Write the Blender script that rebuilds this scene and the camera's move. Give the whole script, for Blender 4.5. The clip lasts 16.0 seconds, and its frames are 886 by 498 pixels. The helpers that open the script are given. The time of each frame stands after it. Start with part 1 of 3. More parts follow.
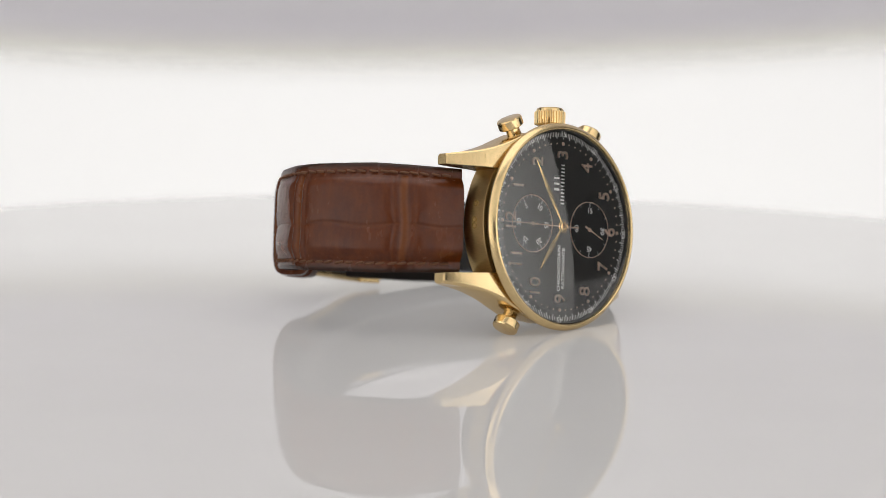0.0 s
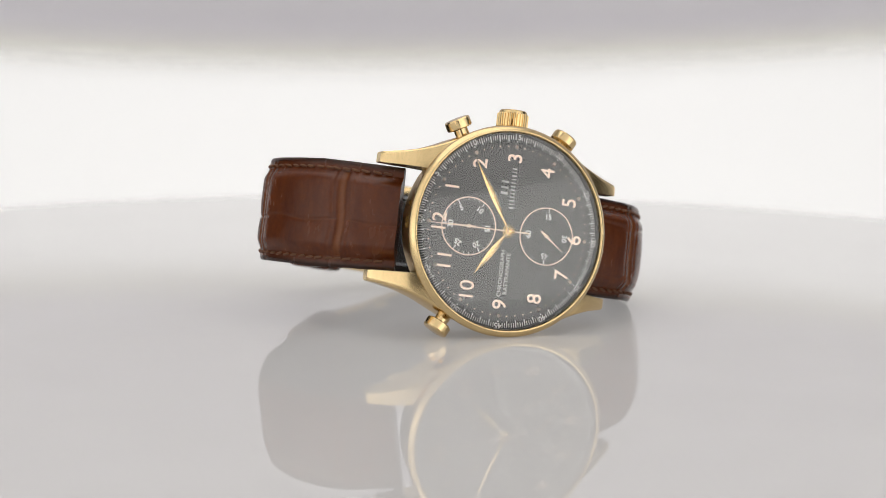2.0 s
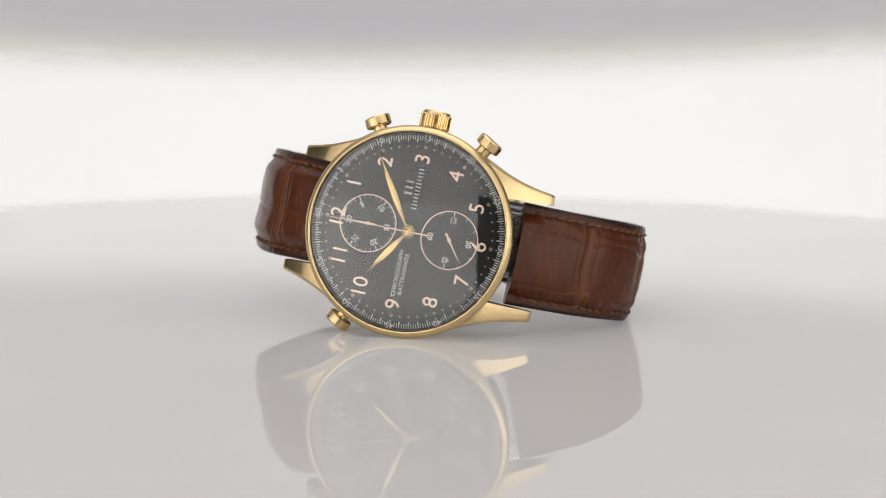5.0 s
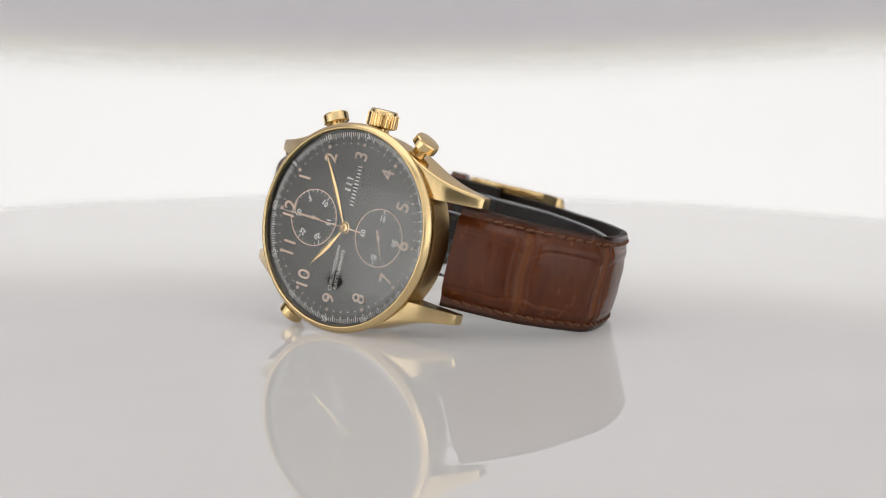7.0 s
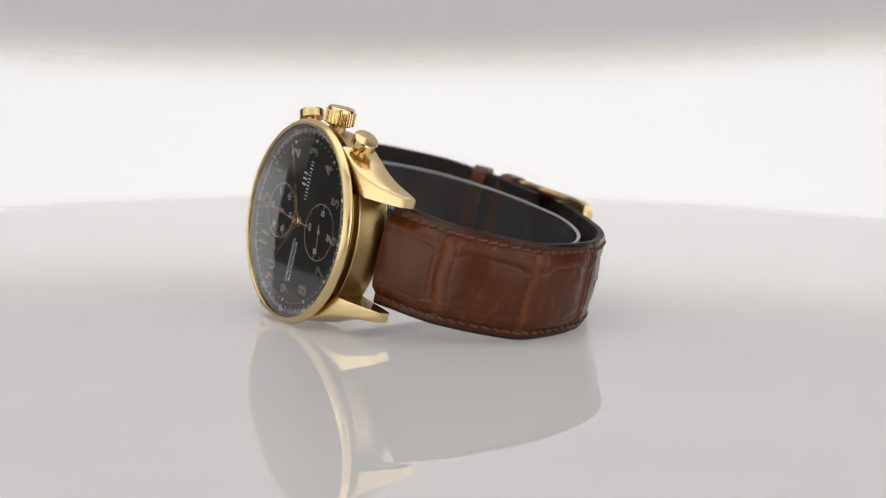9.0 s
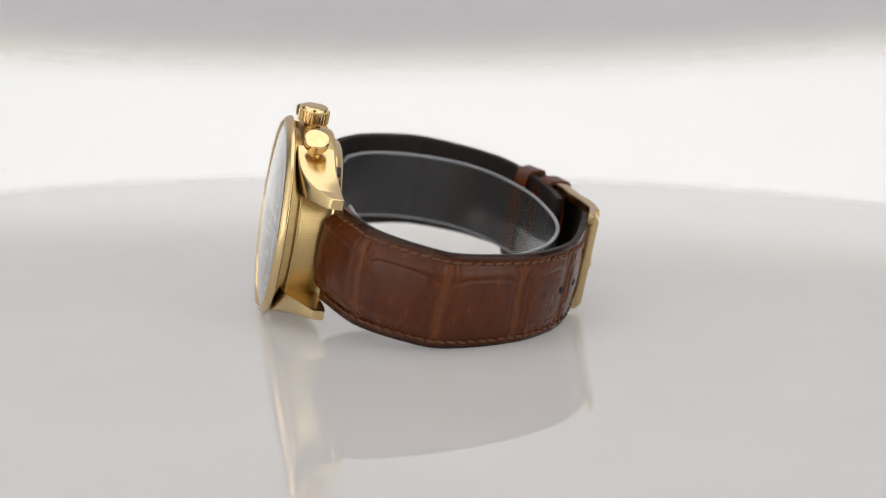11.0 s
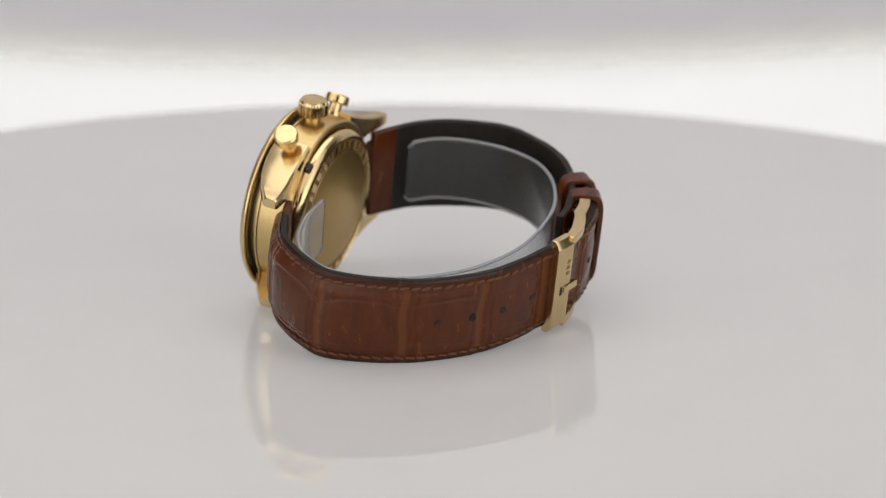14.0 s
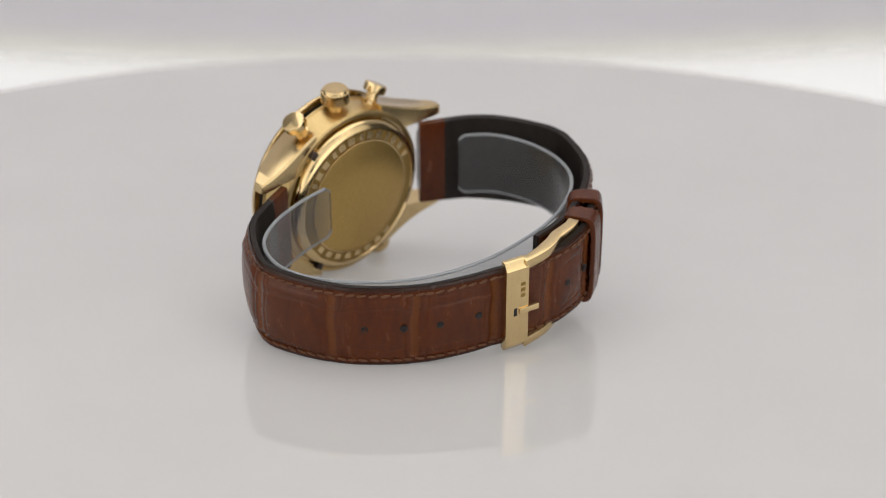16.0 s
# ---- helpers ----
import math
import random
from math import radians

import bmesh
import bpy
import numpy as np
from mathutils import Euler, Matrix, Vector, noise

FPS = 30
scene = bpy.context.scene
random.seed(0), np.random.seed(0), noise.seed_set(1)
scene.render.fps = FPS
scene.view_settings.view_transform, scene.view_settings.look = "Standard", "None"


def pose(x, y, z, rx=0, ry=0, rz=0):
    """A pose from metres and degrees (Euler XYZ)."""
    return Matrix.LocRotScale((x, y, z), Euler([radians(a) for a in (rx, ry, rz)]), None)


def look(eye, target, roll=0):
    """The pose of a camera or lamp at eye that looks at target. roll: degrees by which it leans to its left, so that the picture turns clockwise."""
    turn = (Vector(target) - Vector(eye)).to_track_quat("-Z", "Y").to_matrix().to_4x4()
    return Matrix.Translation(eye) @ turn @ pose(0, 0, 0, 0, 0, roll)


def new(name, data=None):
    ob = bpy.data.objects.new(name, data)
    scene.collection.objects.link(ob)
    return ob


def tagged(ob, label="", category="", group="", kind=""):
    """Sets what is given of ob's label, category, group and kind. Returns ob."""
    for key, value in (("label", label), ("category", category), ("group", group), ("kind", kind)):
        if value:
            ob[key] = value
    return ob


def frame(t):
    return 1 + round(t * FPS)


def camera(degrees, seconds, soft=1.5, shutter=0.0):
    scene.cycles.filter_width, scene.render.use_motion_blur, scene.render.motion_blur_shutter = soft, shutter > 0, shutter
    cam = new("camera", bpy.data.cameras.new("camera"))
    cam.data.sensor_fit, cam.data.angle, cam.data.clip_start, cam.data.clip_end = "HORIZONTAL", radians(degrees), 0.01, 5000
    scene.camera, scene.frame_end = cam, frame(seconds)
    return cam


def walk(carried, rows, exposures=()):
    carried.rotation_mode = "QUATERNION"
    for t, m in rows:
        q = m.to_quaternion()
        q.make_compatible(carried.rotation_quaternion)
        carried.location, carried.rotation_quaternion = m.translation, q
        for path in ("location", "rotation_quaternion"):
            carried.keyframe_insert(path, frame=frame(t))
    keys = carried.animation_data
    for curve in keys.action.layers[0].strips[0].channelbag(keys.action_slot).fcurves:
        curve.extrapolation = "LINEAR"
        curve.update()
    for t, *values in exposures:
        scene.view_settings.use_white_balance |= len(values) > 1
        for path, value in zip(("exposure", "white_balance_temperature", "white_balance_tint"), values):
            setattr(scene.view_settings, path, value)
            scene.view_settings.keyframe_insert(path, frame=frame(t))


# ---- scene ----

# ---- camera: it stands still; the turntable turns and later tilts towards it ----
cam = camera(24.66, 16.0, soft=1.0)
EYE = (0.00135, -0.41438, 0.07382)
AIM = (0.00135, 0.57461, -0.07415)
walk(cam, [(0.0, look(EYE, AIM, -0.43)), (16.0, look(EYE, AIM, -0.43))], exposures=[(0.0, 0.0), (16.0, 0.0)])
cam.data.dof.use_dof = True
cam.data.dof.focus_distance = 0.392
cam.data.dof.aperture_fstop = 14.0

# turntable: degrees of turn and of tilt, by seconds
TURN_RATE = -11.27
PIVOT = (0.0, 0.0033, 0.0186)
LEAN = pose(0, 0, 0, -0.22) @ pose(0, 0, 0, 0, 1.14)  # the table's axis is not quite upright
TILT_ROWS = [(0.0, 0.0), (9.2, 0.0), (9.7, 0.05), (10.2, 0.42), (10.7, 1.15), (11.3, 2.36), (11.5, 2.8), (12.0, 3.9), (12.5, 4.98), (13.0, 6.07),
             (13.5, 7.14), (14.0, 8.18), (14.5, 9.22), (15.0, 10.28), (15.5, 11.32), (16.0, 12.38)]
DRIFT_ROWS = [(0.0, 0.1), (1.5, -0.1), (2.5, -0.1), (3.5, 0.1), (4.2, 0.2), (6.5, 0.2), (8.0, 0.08), (9.0, 0.0), (11.3, -0.58), (12.0, -0.45), (13.0, -0.16), (14.0, 0.07),
              (15.0, 0.25), (16.0, 0.38)]


def between(rows, t):
    return float(np.interp(t, [r[0] for r in rows], [r[1] for r in rows]))


def turntable_pose(t):
    turn = TURN_RATE * (t - 4.0) + between(DRIFT_ROWS, t)
    c = Matrix.Translation(PIVOT)
    return c @ pose(0, 0, 0, between(TILT_ROWS, t) * 0.99) @ c.inverted() @ LEAN @ pose(0, 0, 0, 0, 0, turn)


# the watch lies on its side on the table; its own space: dial in the plane y = 0, 12 o'clock at -x, 3 o'clock at +z, front at -y
WATCH_ON_TABLE = Matrix.Translation((0.000799, -0.032468, 0.019729)) @ pose(0, 0, 0, 0, 0, -1.215) @ pose(0, 0, 0, -8.648) @ pose(0, 0, 0, 0, 9.42)


def watch_pose(t):
    return turntable_pose(t) @ WATCH_ON_TABLE


# ---- world ----
world = bpy.data.worlds.new("studio_dark")
world.use_nodes = True
world.node_tree.nodes["Background"].inputs[0].default_value = (0.5, 0.5, 0.52, 1)
world.node_tree.nodes["Background"].inputs[1].default_value = 0.25
scene.world = world


def area_lamp(name, eye, target, sx, sy, watts, colour=(1, 1, 1)):
    lamp = bpy.data.lights.new(name, "AREA")
    lamp.shape, lamp.size, lamp.size_y, lamp.energy, lamp.color = "RECTANGLE", sx, sy, watts, colour
    ob = new(name, lamp)
    ob.matrix_world = look(eye, target)
    return ob


area_lamp("overhead_light", (0, 0.0, 0.62), (0, 0.02, 0), 0.7, 0.6, 1.75, (1.0, 0.98, 0.96))


# ---- materials ----
def mat(name, colour, rough=0.5, metal=0.0, **extra):
    m = bpy.data.materials.new(name)
    m.use_nodes = True
    b = m.node_tree.nodes["Principled BSDF"]
    b.inputs["Base Color"].default_value = (*colour, 1)
    b.inputs["Roughness"].default_value = rough
    b.inputs["Metallic"].default_value = metal
    for k, v in extra.items():
        b.inputs[k.replace("_", " ")].default_value = v
    return m


def nd(m, kind, **props):
    n = m.node_tree.nodes.new(kind)
    for k, v in props.items():
        n.inputs[k.replace("_", " ")].default_value = v
    return n


def ln(m, a, b):
    m.node_tree.links.new(a, b)


def grain(m, scale, low, high, rough=(0.0, 0.0), bump=0.0, dist=0.00005, detail=6.0, stretch=(1, 1, 1)):
    """Noise over the object's own space: colour between two tones, roughness and relief."""
    b = m.node_tree.nodes["Principled BSDF"]
    tc = nd(m, "ShaderNodeTexCoord")
    mp = nd(m, "ShaderNodeMapping", Scale=stretch)
    nz = nd(m, "ShaderNodeTexNoise", Scale=scale, Detail=detail, Roughness=0.6)
    ln(m, tc.outputs["Object"], mp.inputs["Vector"])
    ln(m, mp.outputs["Vector"], nz.inputs["Vector"])
    rp = m.node_tree.nodes.new("ShaderNodeValToRGB")
    rp.color_ramp.elements[0].color, rp.color_ramp.elements[1].color = (*low, 1), (*high, 1)
    rp.color_ramp.elements[0].position, rp.color_ramp.elements[1].position = 0.3, 0.7
    ln(m, nz.outputs["Fac"], rp.inputs["Fac"])
    ln(m, rp.outputs["Color"], b.inputs["Base Color"])
    if rough[1] > 0:
        mr = nd(m, "ShaderNodeMapRange")
        mr.inputs["To Min"].default_value, mr.inputs["To Max"].default_value = rough
        ln(m, nz.outputs["Fac"], mr.inputs["Value"])
        ln(m, mr.outputs["Result"], b.inputs["Roughness"])
    if bump > 0:
        bp = nd(m, "ShaderNodeBump", Strength=bump, Distance=dist)
        ln(m, nz.outputs["Fac"], bp.inputs["Height"])
        ln(m, bp.outputs["Normal"], b.inputs["Normal"])
    return nz


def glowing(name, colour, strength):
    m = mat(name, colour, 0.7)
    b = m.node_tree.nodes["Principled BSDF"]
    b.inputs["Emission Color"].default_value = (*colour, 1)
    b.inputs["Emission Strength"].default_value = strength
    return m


GOLD = (0.74, 0.56, 0.31)
M_GOLD = mat("polished_gold", GOLD, 0.12, 1.0)
grain(M_GOLD, 900, (0.67, 0.495, 0.25), (0.74, 0.56, 0.30), (0.09, 0.15))
M_HONED = mat("honed_gold", GOLD, 0.26, 1.0)
grain(M_HONED, 600, (0.63, 0.47, 0.24), (0.70, 0.53, 0.285), (0.17, 0.25), 0.05, 0.00001, stretch=(1, 6, 1))
M_BRUSH = mat("brushed_gold", GOLD, 0.3, 1.0)
grain(M_BRUSH, 700, (0.50, 0.36, 0.16), (0.64, 0.47, 0.22), (0.26, 0.40), 0.2, 0.00001, stretch=(12, 1, 12))
M_SATIN = mat("satin_gold", (0.90, 0.65, 0.28), 0.24, 1.0)
M_BACKDISC = mat("satin_gold_back", (0.52, 0.35, 0.12), 0.38, 1.0)
grain(M_BACKDISC, 1500, (0.48, 0.32, 0.105), (0.55, 0.375, 0.135), (0.34, 0.44))
M_SUNK = mat("matt_sunk_gold", (0.33, 0.22, 0.075), 0.5, 1.0)
grain(M_SUNK, 2200, (0.28, 0.185, 0.06), (0.38, 0.255, 0.09), (0.45, 0.58))
M_PINK = mat("rose_gold", (0.95, 0.73, 0.59), 0.28, 0.8)
M_DIAL = mat("slate_dial", (0.024, 0.023, 0.021), 0.36, Specular_IOR_Level=0.2)
grain(M_DIAL, 60, (0.023, 0.022, 0.020), (0.026, 0.025, 0.023), (0.34, 0.38))
M_SUB = mat("slate_subdial", (0.018, 0.0175, 0.0165), 0.34, Specular_IOR_Level=0.2)
M_WHITE = mat("white_print", (0.96, 0.955, 0.94), 0.4)


def thin_glass(name, ior, gain, rough, tint):
    """A thin clear sheet: what passes through, and the mirror gloss of both its faces."""
    m = bpy.data.materials.new(name)
    m.use_nodes = True
    m.node_tree.nodes.clear()
    out = nd(m, "ShaderNodeOutputMaterial")
    mix = nd(m, "ShaderNodeMixShader")
    clear = nd(m, "ShaderNodeBsdfTransparent", Color=(*tint, 1))
    gloss = nd(m, "ShaderNodeBsdfGlossy", Roughness=rough)
    gloss.inputs["Color"].default_value = (1, 1, 1, 1)
    fres = nd(m, "ShaderNodeFresnel", IOR=ior)
    more = m.node_tree.nodes.new("ShaderNodeMath")
    more.operation, more.use_clamp = "MULTIPLY", True
    more.inputs[1].default_value = gain
    ln(m, fres.outputs["Fac"], more.inputs[0])
    ln(m, more.outputs["Value"], mix.inputs["Fac"])
    ln(m, clear.outputs["BSDF"], mix.inputs[1])
    ln(m, gloss.outputs["BSDF"], mix.inputs[2])
    ln(m, mix.outputs["Shader"], out.inputs["Surface"])
    return m


M_GLASS = thin_glass("crystal", 1.77, 1.35, 0.0, (0.98, 0.98, 0.98))
M_PLASTIC = mat("clear_plastic", (0.72, 0.73, 0.75), 0.06, 0.0, Transmission_Weight=0.97, IOR=1.3)
M_PLASTIC_EDGE = mat("frosted_plastic_edge", (0.55, 0.57, 0.60), 0.25, 0.0, Transmission_Weight=0.55, IOR=1.46)
M_LINING = mat("black_lining", (0.012, 0.010, 0.009), 0.5)
grain(M_LINING, 900, (0.008, 0.006, 0.005), (0.018, 0.013, 0.011), (0.45, 0.6), 0.25, 0.00004)
M_LINING.node_tree.nodes["Principled BSDF"].inputs["Specular IOR Level"].default_value = 0.2
M_NOTCH_SHADE = mat("notch_shade_brown", (0.025, 0.010, 0.006), 0.4)
M_THREAD = mat("tan_thread", (0.105, 0.038, 0.012), 0.75)
M_HOLE_SHADE = mat("hole_shade_black", (0.008, 0.006, 0.005), 0.8)


def leather():
    m = mat("brown_alligator_leather", (0.12, 0.03, 0.012), 0.3)
    b = m.node_tree.nodes["Principled BSDF"]
    nz = grain(m, 420, (0.060, 0.0126, 0.0027), (0.098, 0.0232, 0.0043), (0.21, 0.31), stretch=(1, 1, 0.3))
    at = m.node_tree.nodes.new("ShaderNodeAttribute")
    at.attribute_name = "seam"
    rp = [n for n in m.node_tree.nodes if n.bl_idname == "ShaderNodeValToRGB"][0]
    tc = [n for n in m.node_tree.nodes if n.bl_idname == "ShaderNodeTexCoord"][0]
    mx = m.node_tree.nodes.new("ShaderNodeMix")
    mx.data_type = "RGBA"
    ln(m, at.outputs["Fac"], mx.inputs["Factor"])
    ln(m, rp.outputs["Color"], mx.inputs[6])
    mx.inputs[7].default_value = (0.120, 0.035, 0.0078, 1)
    # fine dark creases and pores
    fine = nd(m, "ShaderNodeTexNoise", Scale=900.0, Detail=5.0, Roughness=0.65, Distortion=1.5)
    ln(m, tc.outputs["Object"], fine.inputs["Vector"])
    dark = nd(m, "ShaderNodeMapRange")
    dark.inputs["From Min"].default_value, dark.inputs["From Max"].default_value = 0.35, 0.6
    dark.inputs["To Min"].default_value, dark.inputs["To Max"].default_value = 0.88, 1.03
    ln(m, fine.outputs["Fac"], dark.inputs["Value"])
    mul = m.node_tree.nodes.new("ShaderNodeMix")
    mul.data_type, mul.blend_type = "RGBA", "MULTIPLY"
    mul.inputs["Factor"].default_value = 1.0
    ln(m, mx.outputs[2], mul.inputs[6])
    ln(m, dark.outputs["Result"], mul.inputs[7])
    ed = m.node_tree.nodes.new("ShaderNodeAttribute")
    ed.attribute_name = "edge"
    mx2 = m.node_tree.nodes.new("ShaderNodeMix")
    mx2.data_type = "RGBA"
    ln(m, ed.outputs["Fac"], mx2.inputs["Factor"])
    ln(m, mul.outputs[2], mx2.inputs[6])
    mx2.inputs[7].default_value = (0.026, 0.0085, 0.004, 1)
    ln(m, mx2.outputs[2], b.inputs["Base Color"])
    bp = nd(m, "ShaderNodeBump", Strength=0.16, Distance=0.00005)
    ln(m, fine.outputs["Fac"], bp.inputs["Height"])
    ln(m, bp.outputs["Normal"], b.inputs["Normal"])
    b.inputs["Specular IOR Level"].default_value = 0.27
    return m


M_LEATHER = leather()

M_TABLE = mat("white_acrylic_with_added_glow", (0.4, 0.39, 0.385), 0.01)
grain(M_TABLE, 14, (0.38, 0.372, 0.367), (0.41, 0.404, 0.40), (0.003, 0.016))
# glow put into the acrylic keeps the watch's shadow faint; no lamp sits below
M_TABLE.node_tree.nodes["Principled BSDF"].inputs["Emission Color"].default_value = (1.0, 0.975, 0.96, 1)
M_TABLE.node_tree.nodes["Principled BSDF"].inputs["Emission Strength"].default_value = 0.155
M_WALL = mat("studio_white", (0.75, 0.75, 0.75), 0.8)
M_DARK = mat("dark_cloth", (0.02, 0.02, 0.022), 0.9)
M_ROOM = mat("grey_studio_wall", (0.11, 0.11, 0.115), 0.9)
M_GREYPANEL = mat("grey_lavender_cloth_faded_edge", (0.585, 0.57, 0.605), 0.9)


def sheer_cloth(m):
    """Beige towards its lower edge, which fades to clear to imitate lens blur."""
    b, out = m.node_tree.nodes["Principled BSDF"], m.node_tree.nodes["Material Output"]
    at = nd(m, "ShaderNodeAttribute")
    at.attribute_name = "edge_fade"
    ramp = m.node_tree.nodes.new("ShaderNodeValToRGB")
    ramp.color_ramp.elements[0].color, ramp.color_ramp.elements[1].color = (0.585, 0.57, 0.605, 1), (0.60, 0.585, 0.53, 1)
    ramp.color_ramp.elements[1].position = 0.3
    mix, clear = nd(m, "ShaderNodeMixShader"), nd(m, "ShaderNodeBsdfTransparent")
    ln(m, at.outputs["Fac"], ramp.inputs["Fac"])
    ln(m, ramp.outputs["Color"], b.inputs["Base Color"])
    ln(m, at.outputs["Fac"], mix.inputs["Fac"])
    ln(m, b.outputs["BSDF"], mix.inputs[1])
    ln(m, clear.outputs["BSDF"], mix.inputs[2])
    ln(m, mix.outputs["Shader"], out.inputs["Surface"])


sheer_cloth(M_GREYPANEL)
M_BACK = glowing("glowing_white_backdrop", (0.8, 0.792, 0.78), 0.69)


def lit_cloth(name, strength, near=(0.5, 0.75, 1.25)):
    """Cloth with a painted-in glow, no lamp behind it: brightest at about 50 degrees from the camera, fading towards
    both ends.
    """
    m = glowing(name, (0.8, 0.79, 0.77), strength)
    tc = nd(m, "ShaderNodeTexCoord")
    sep = nd(m, "ShaderNodeSeparateXYZ")
    mr = nd(m, "ShaderNodeMapRange")
    mr.inputs["From Min"].default_value, mr.inputs["From Max"].default_value = -0.47, 0.05
    rp = m.node_tree.nodes.new("ShaderNodeValToRGB")
    rp.color_ramp.interpolation = "EASE"
    stops = ((0.0, near[0]), (0.05, near[1]), (0.25, near[2]), (0.45, 1.2), (0.64, 0.5), (0.8, 0.14))
    while len(rp.color_ramp.elements) < len(stops):
        rp.color_ramp.elements.new(0.5)
    for e, (p, v) in zip(rp.color_ramp.elements, stops):
        e.position = p
        e.color = (v * 0.8, v * 0.8, v * 0.8, 1)
    mul = m.node_tree.nodes.new("ShaderNodeMath")
    mul.operation = "MULTIPLY"
    mul.inputs[1].default_value = strength / 0.8
    ln(m, tc.outputs["Object"], sep.inputs["Vector"])
    ln(m, sep.outputs["Y"], mr.inputs["Value"])
    ln(m, mr.outputs["Result"], rp.inputs["Fac"])
    ln(m, rp.outputs["Color"], mul.inputs[0])
    ln(m, mul.outputs["Value"], m.node_tree.nodes["Principled BSDF"].inputs["Emission Strength"])
    return m


# one cloth at several glow strengths, tuned to the dial's reflections
M_SOFT = lit_cloth("panel_glow_cloth", 1.24)
M_SOFT_EAST = lit_cloth("brighter_panel_glow_cloth", 1.24, (0.85, 1.1, 1.35))
M_SOFT_MID = lit_cloth("half_glow_cloth", 0.74)
M_SOFT_DIM = lit_cloth("dim_glow_cloth", 0.59)
M_SOFT_LOW = lit_cloth("faint_glow_cloth", 0.40)


# ---- mesh helpers (watch meshes are written in millimetres) ----
def mesh_of(name, verts, faces, material, scale=0.001, smooth=True, sharp=35):
    me = bpy.data.meshes.new(name)
    me.from_pydata([(v[0] * scale, v[1] * scale, v[2] * scale) for v in verts], [], faces)
    me.materials.append(material)
    me.validate()
    bm = bmesh.new()
    bm.from_mesh(me)
    bmesh.ops.recalc_face_normals(bm, faces=bm.faces)
    bm.to_mesh(me)
    bm.free()
    if smooth:
        me.polygons.foreach_set("use_smooth", [True] * len(me.polygons))
        me.set_sharp_from_angle(angle=radians(sharp))
    me.update()
    return me


def place(name, me, parent=None, at=None, label=""):
    ob = new(name, me)
    if parent is not None:
        ob.parent = parent
    if at is not None:
        ob.matrix_basis = at
    if label:
        tagged(ob, label)
    return ob


def lathe(profile, seg=128, closed=False, wave=None):
    """Turned about the y axis: profile of (radius, y). wave(k) scales the radius of ring points by index of point and angle."""
    verts, faces = [], []
    n = len(profile)
    for k in range(seg):
        a = 2 * math.pi * k / seg
        for j, (r, y) in enumerate(profile):
            rr = r * (wave(j, a) if wave else 1.0)
            verts.append((math.cos(a) * rr, y, math.sin(a) * rr))
    for k in range(seg):
        k2 = (k + 1) % seg
        for j in range(n if closed else n - 1):
            j2 = (j + 1) % n
            faces.append((k * n + j, k * n + j2, k2 * n + j2, k2 * n + j))
    if not closed:
        for j, flip in ((0, True), (n - 1, False)):
            if profile[j][0] > 1e-6:
                ring = [k * n + j for k in range(seg)]
                faces.append(tuple(ring if flip else ring[::-1]))
    return verts, faces


def rounded_box(x0, x1, y0, y1, z0, z1, b=0.2):
    bm = bmesh.new()
    bmesh.ops.create_cube(bm, size=1)
    for v in bm.verts:
        v.co = ((x0 + x1) / 2 + v.co.x * (x1 - x0), (y0 + y1) / 2 + v.co.y * (y1 - y0), (z0 + z1) / 2 + v.co.z * (z1 - z0))
    if b > 0:
        bmesh.ops.bevel(bm, geom=bm.edges[:], offset=b, segments=3, affect="EDGES", profile=0.5)
    bm.verts.ensure_lookup_table()
    bm.verts.index_update()
    out = [tuple(v.co) for v in bm.verts], [tuple(v.index for v in f.verts) for f in bm.faces]
    bm.free()
    return out


def prism(outline, y0, y1, b=0.0):
    """A flat outline of (x, z) given depth along y, edges bevelled."""
    bm = bmesh.new()
    fr = [bm.verts.new((x, y0, z)) for x, z in outline]
    bk = [bm.verts.new((x, y1, z)) for x, z in outline]
    n = len(outline)
    front = bm.faces.new(fr)
    bm.faces.new(bk[::-1])
    for k in range(n):
        bm.faces.new((fr[k], bk[k], bk[(k + 1) % n], fr[(k + 1) % n]))
    if b > 0:
        bmesh.ops.bevel(bm, geom=list(front.edges), offset=b, segments=2, affect="EDGES", profile=0.5)
    bm.verts.index_update()
    out = [tuple(v.co) for v in bm.verts], [tuple(v.index for v in f.verts) for f in bm.faces]
    bm.free()
    return out


def ring_flat(r, width, y0, y1, seg=96):
    return lathe([(r - width / 2, y1), (r - width / 2, y0), (r + width / 2, y0), (r + width / 2, y1)], seg, closed=True)


def text_mesh(name, body, size, depth, material, bold=0.0):
    """Text in millimetres, lying in the plane y = 0, facing -y, top towards +z, centred."""
    cu = bpy.data.curves.new(name, "FONT")
    cu.body, cu.size, cu.extrude, cu.offset = body, size, depth / 2, bold
    cu.align_x, cu.align_y = "CENTER", "CENTER"
    cu.resolution_u = 4
    ob = new(name, cu)
    me = bpy.data.meshes.new_from_object(ob.evaluated_get(bpy.context.evaluated_depsgraph_get()))
    bpy.data.objects.remove(ob)
    bpy.data.curves.remove(cu)
    me.materials.clear()
    me.materials.append(material)
    me.transform(Matrix.Rotation(radians(90), 4, "X"))
    me.transform(Matrix.Scale(0.001, 4))
    me.name = name
    return me


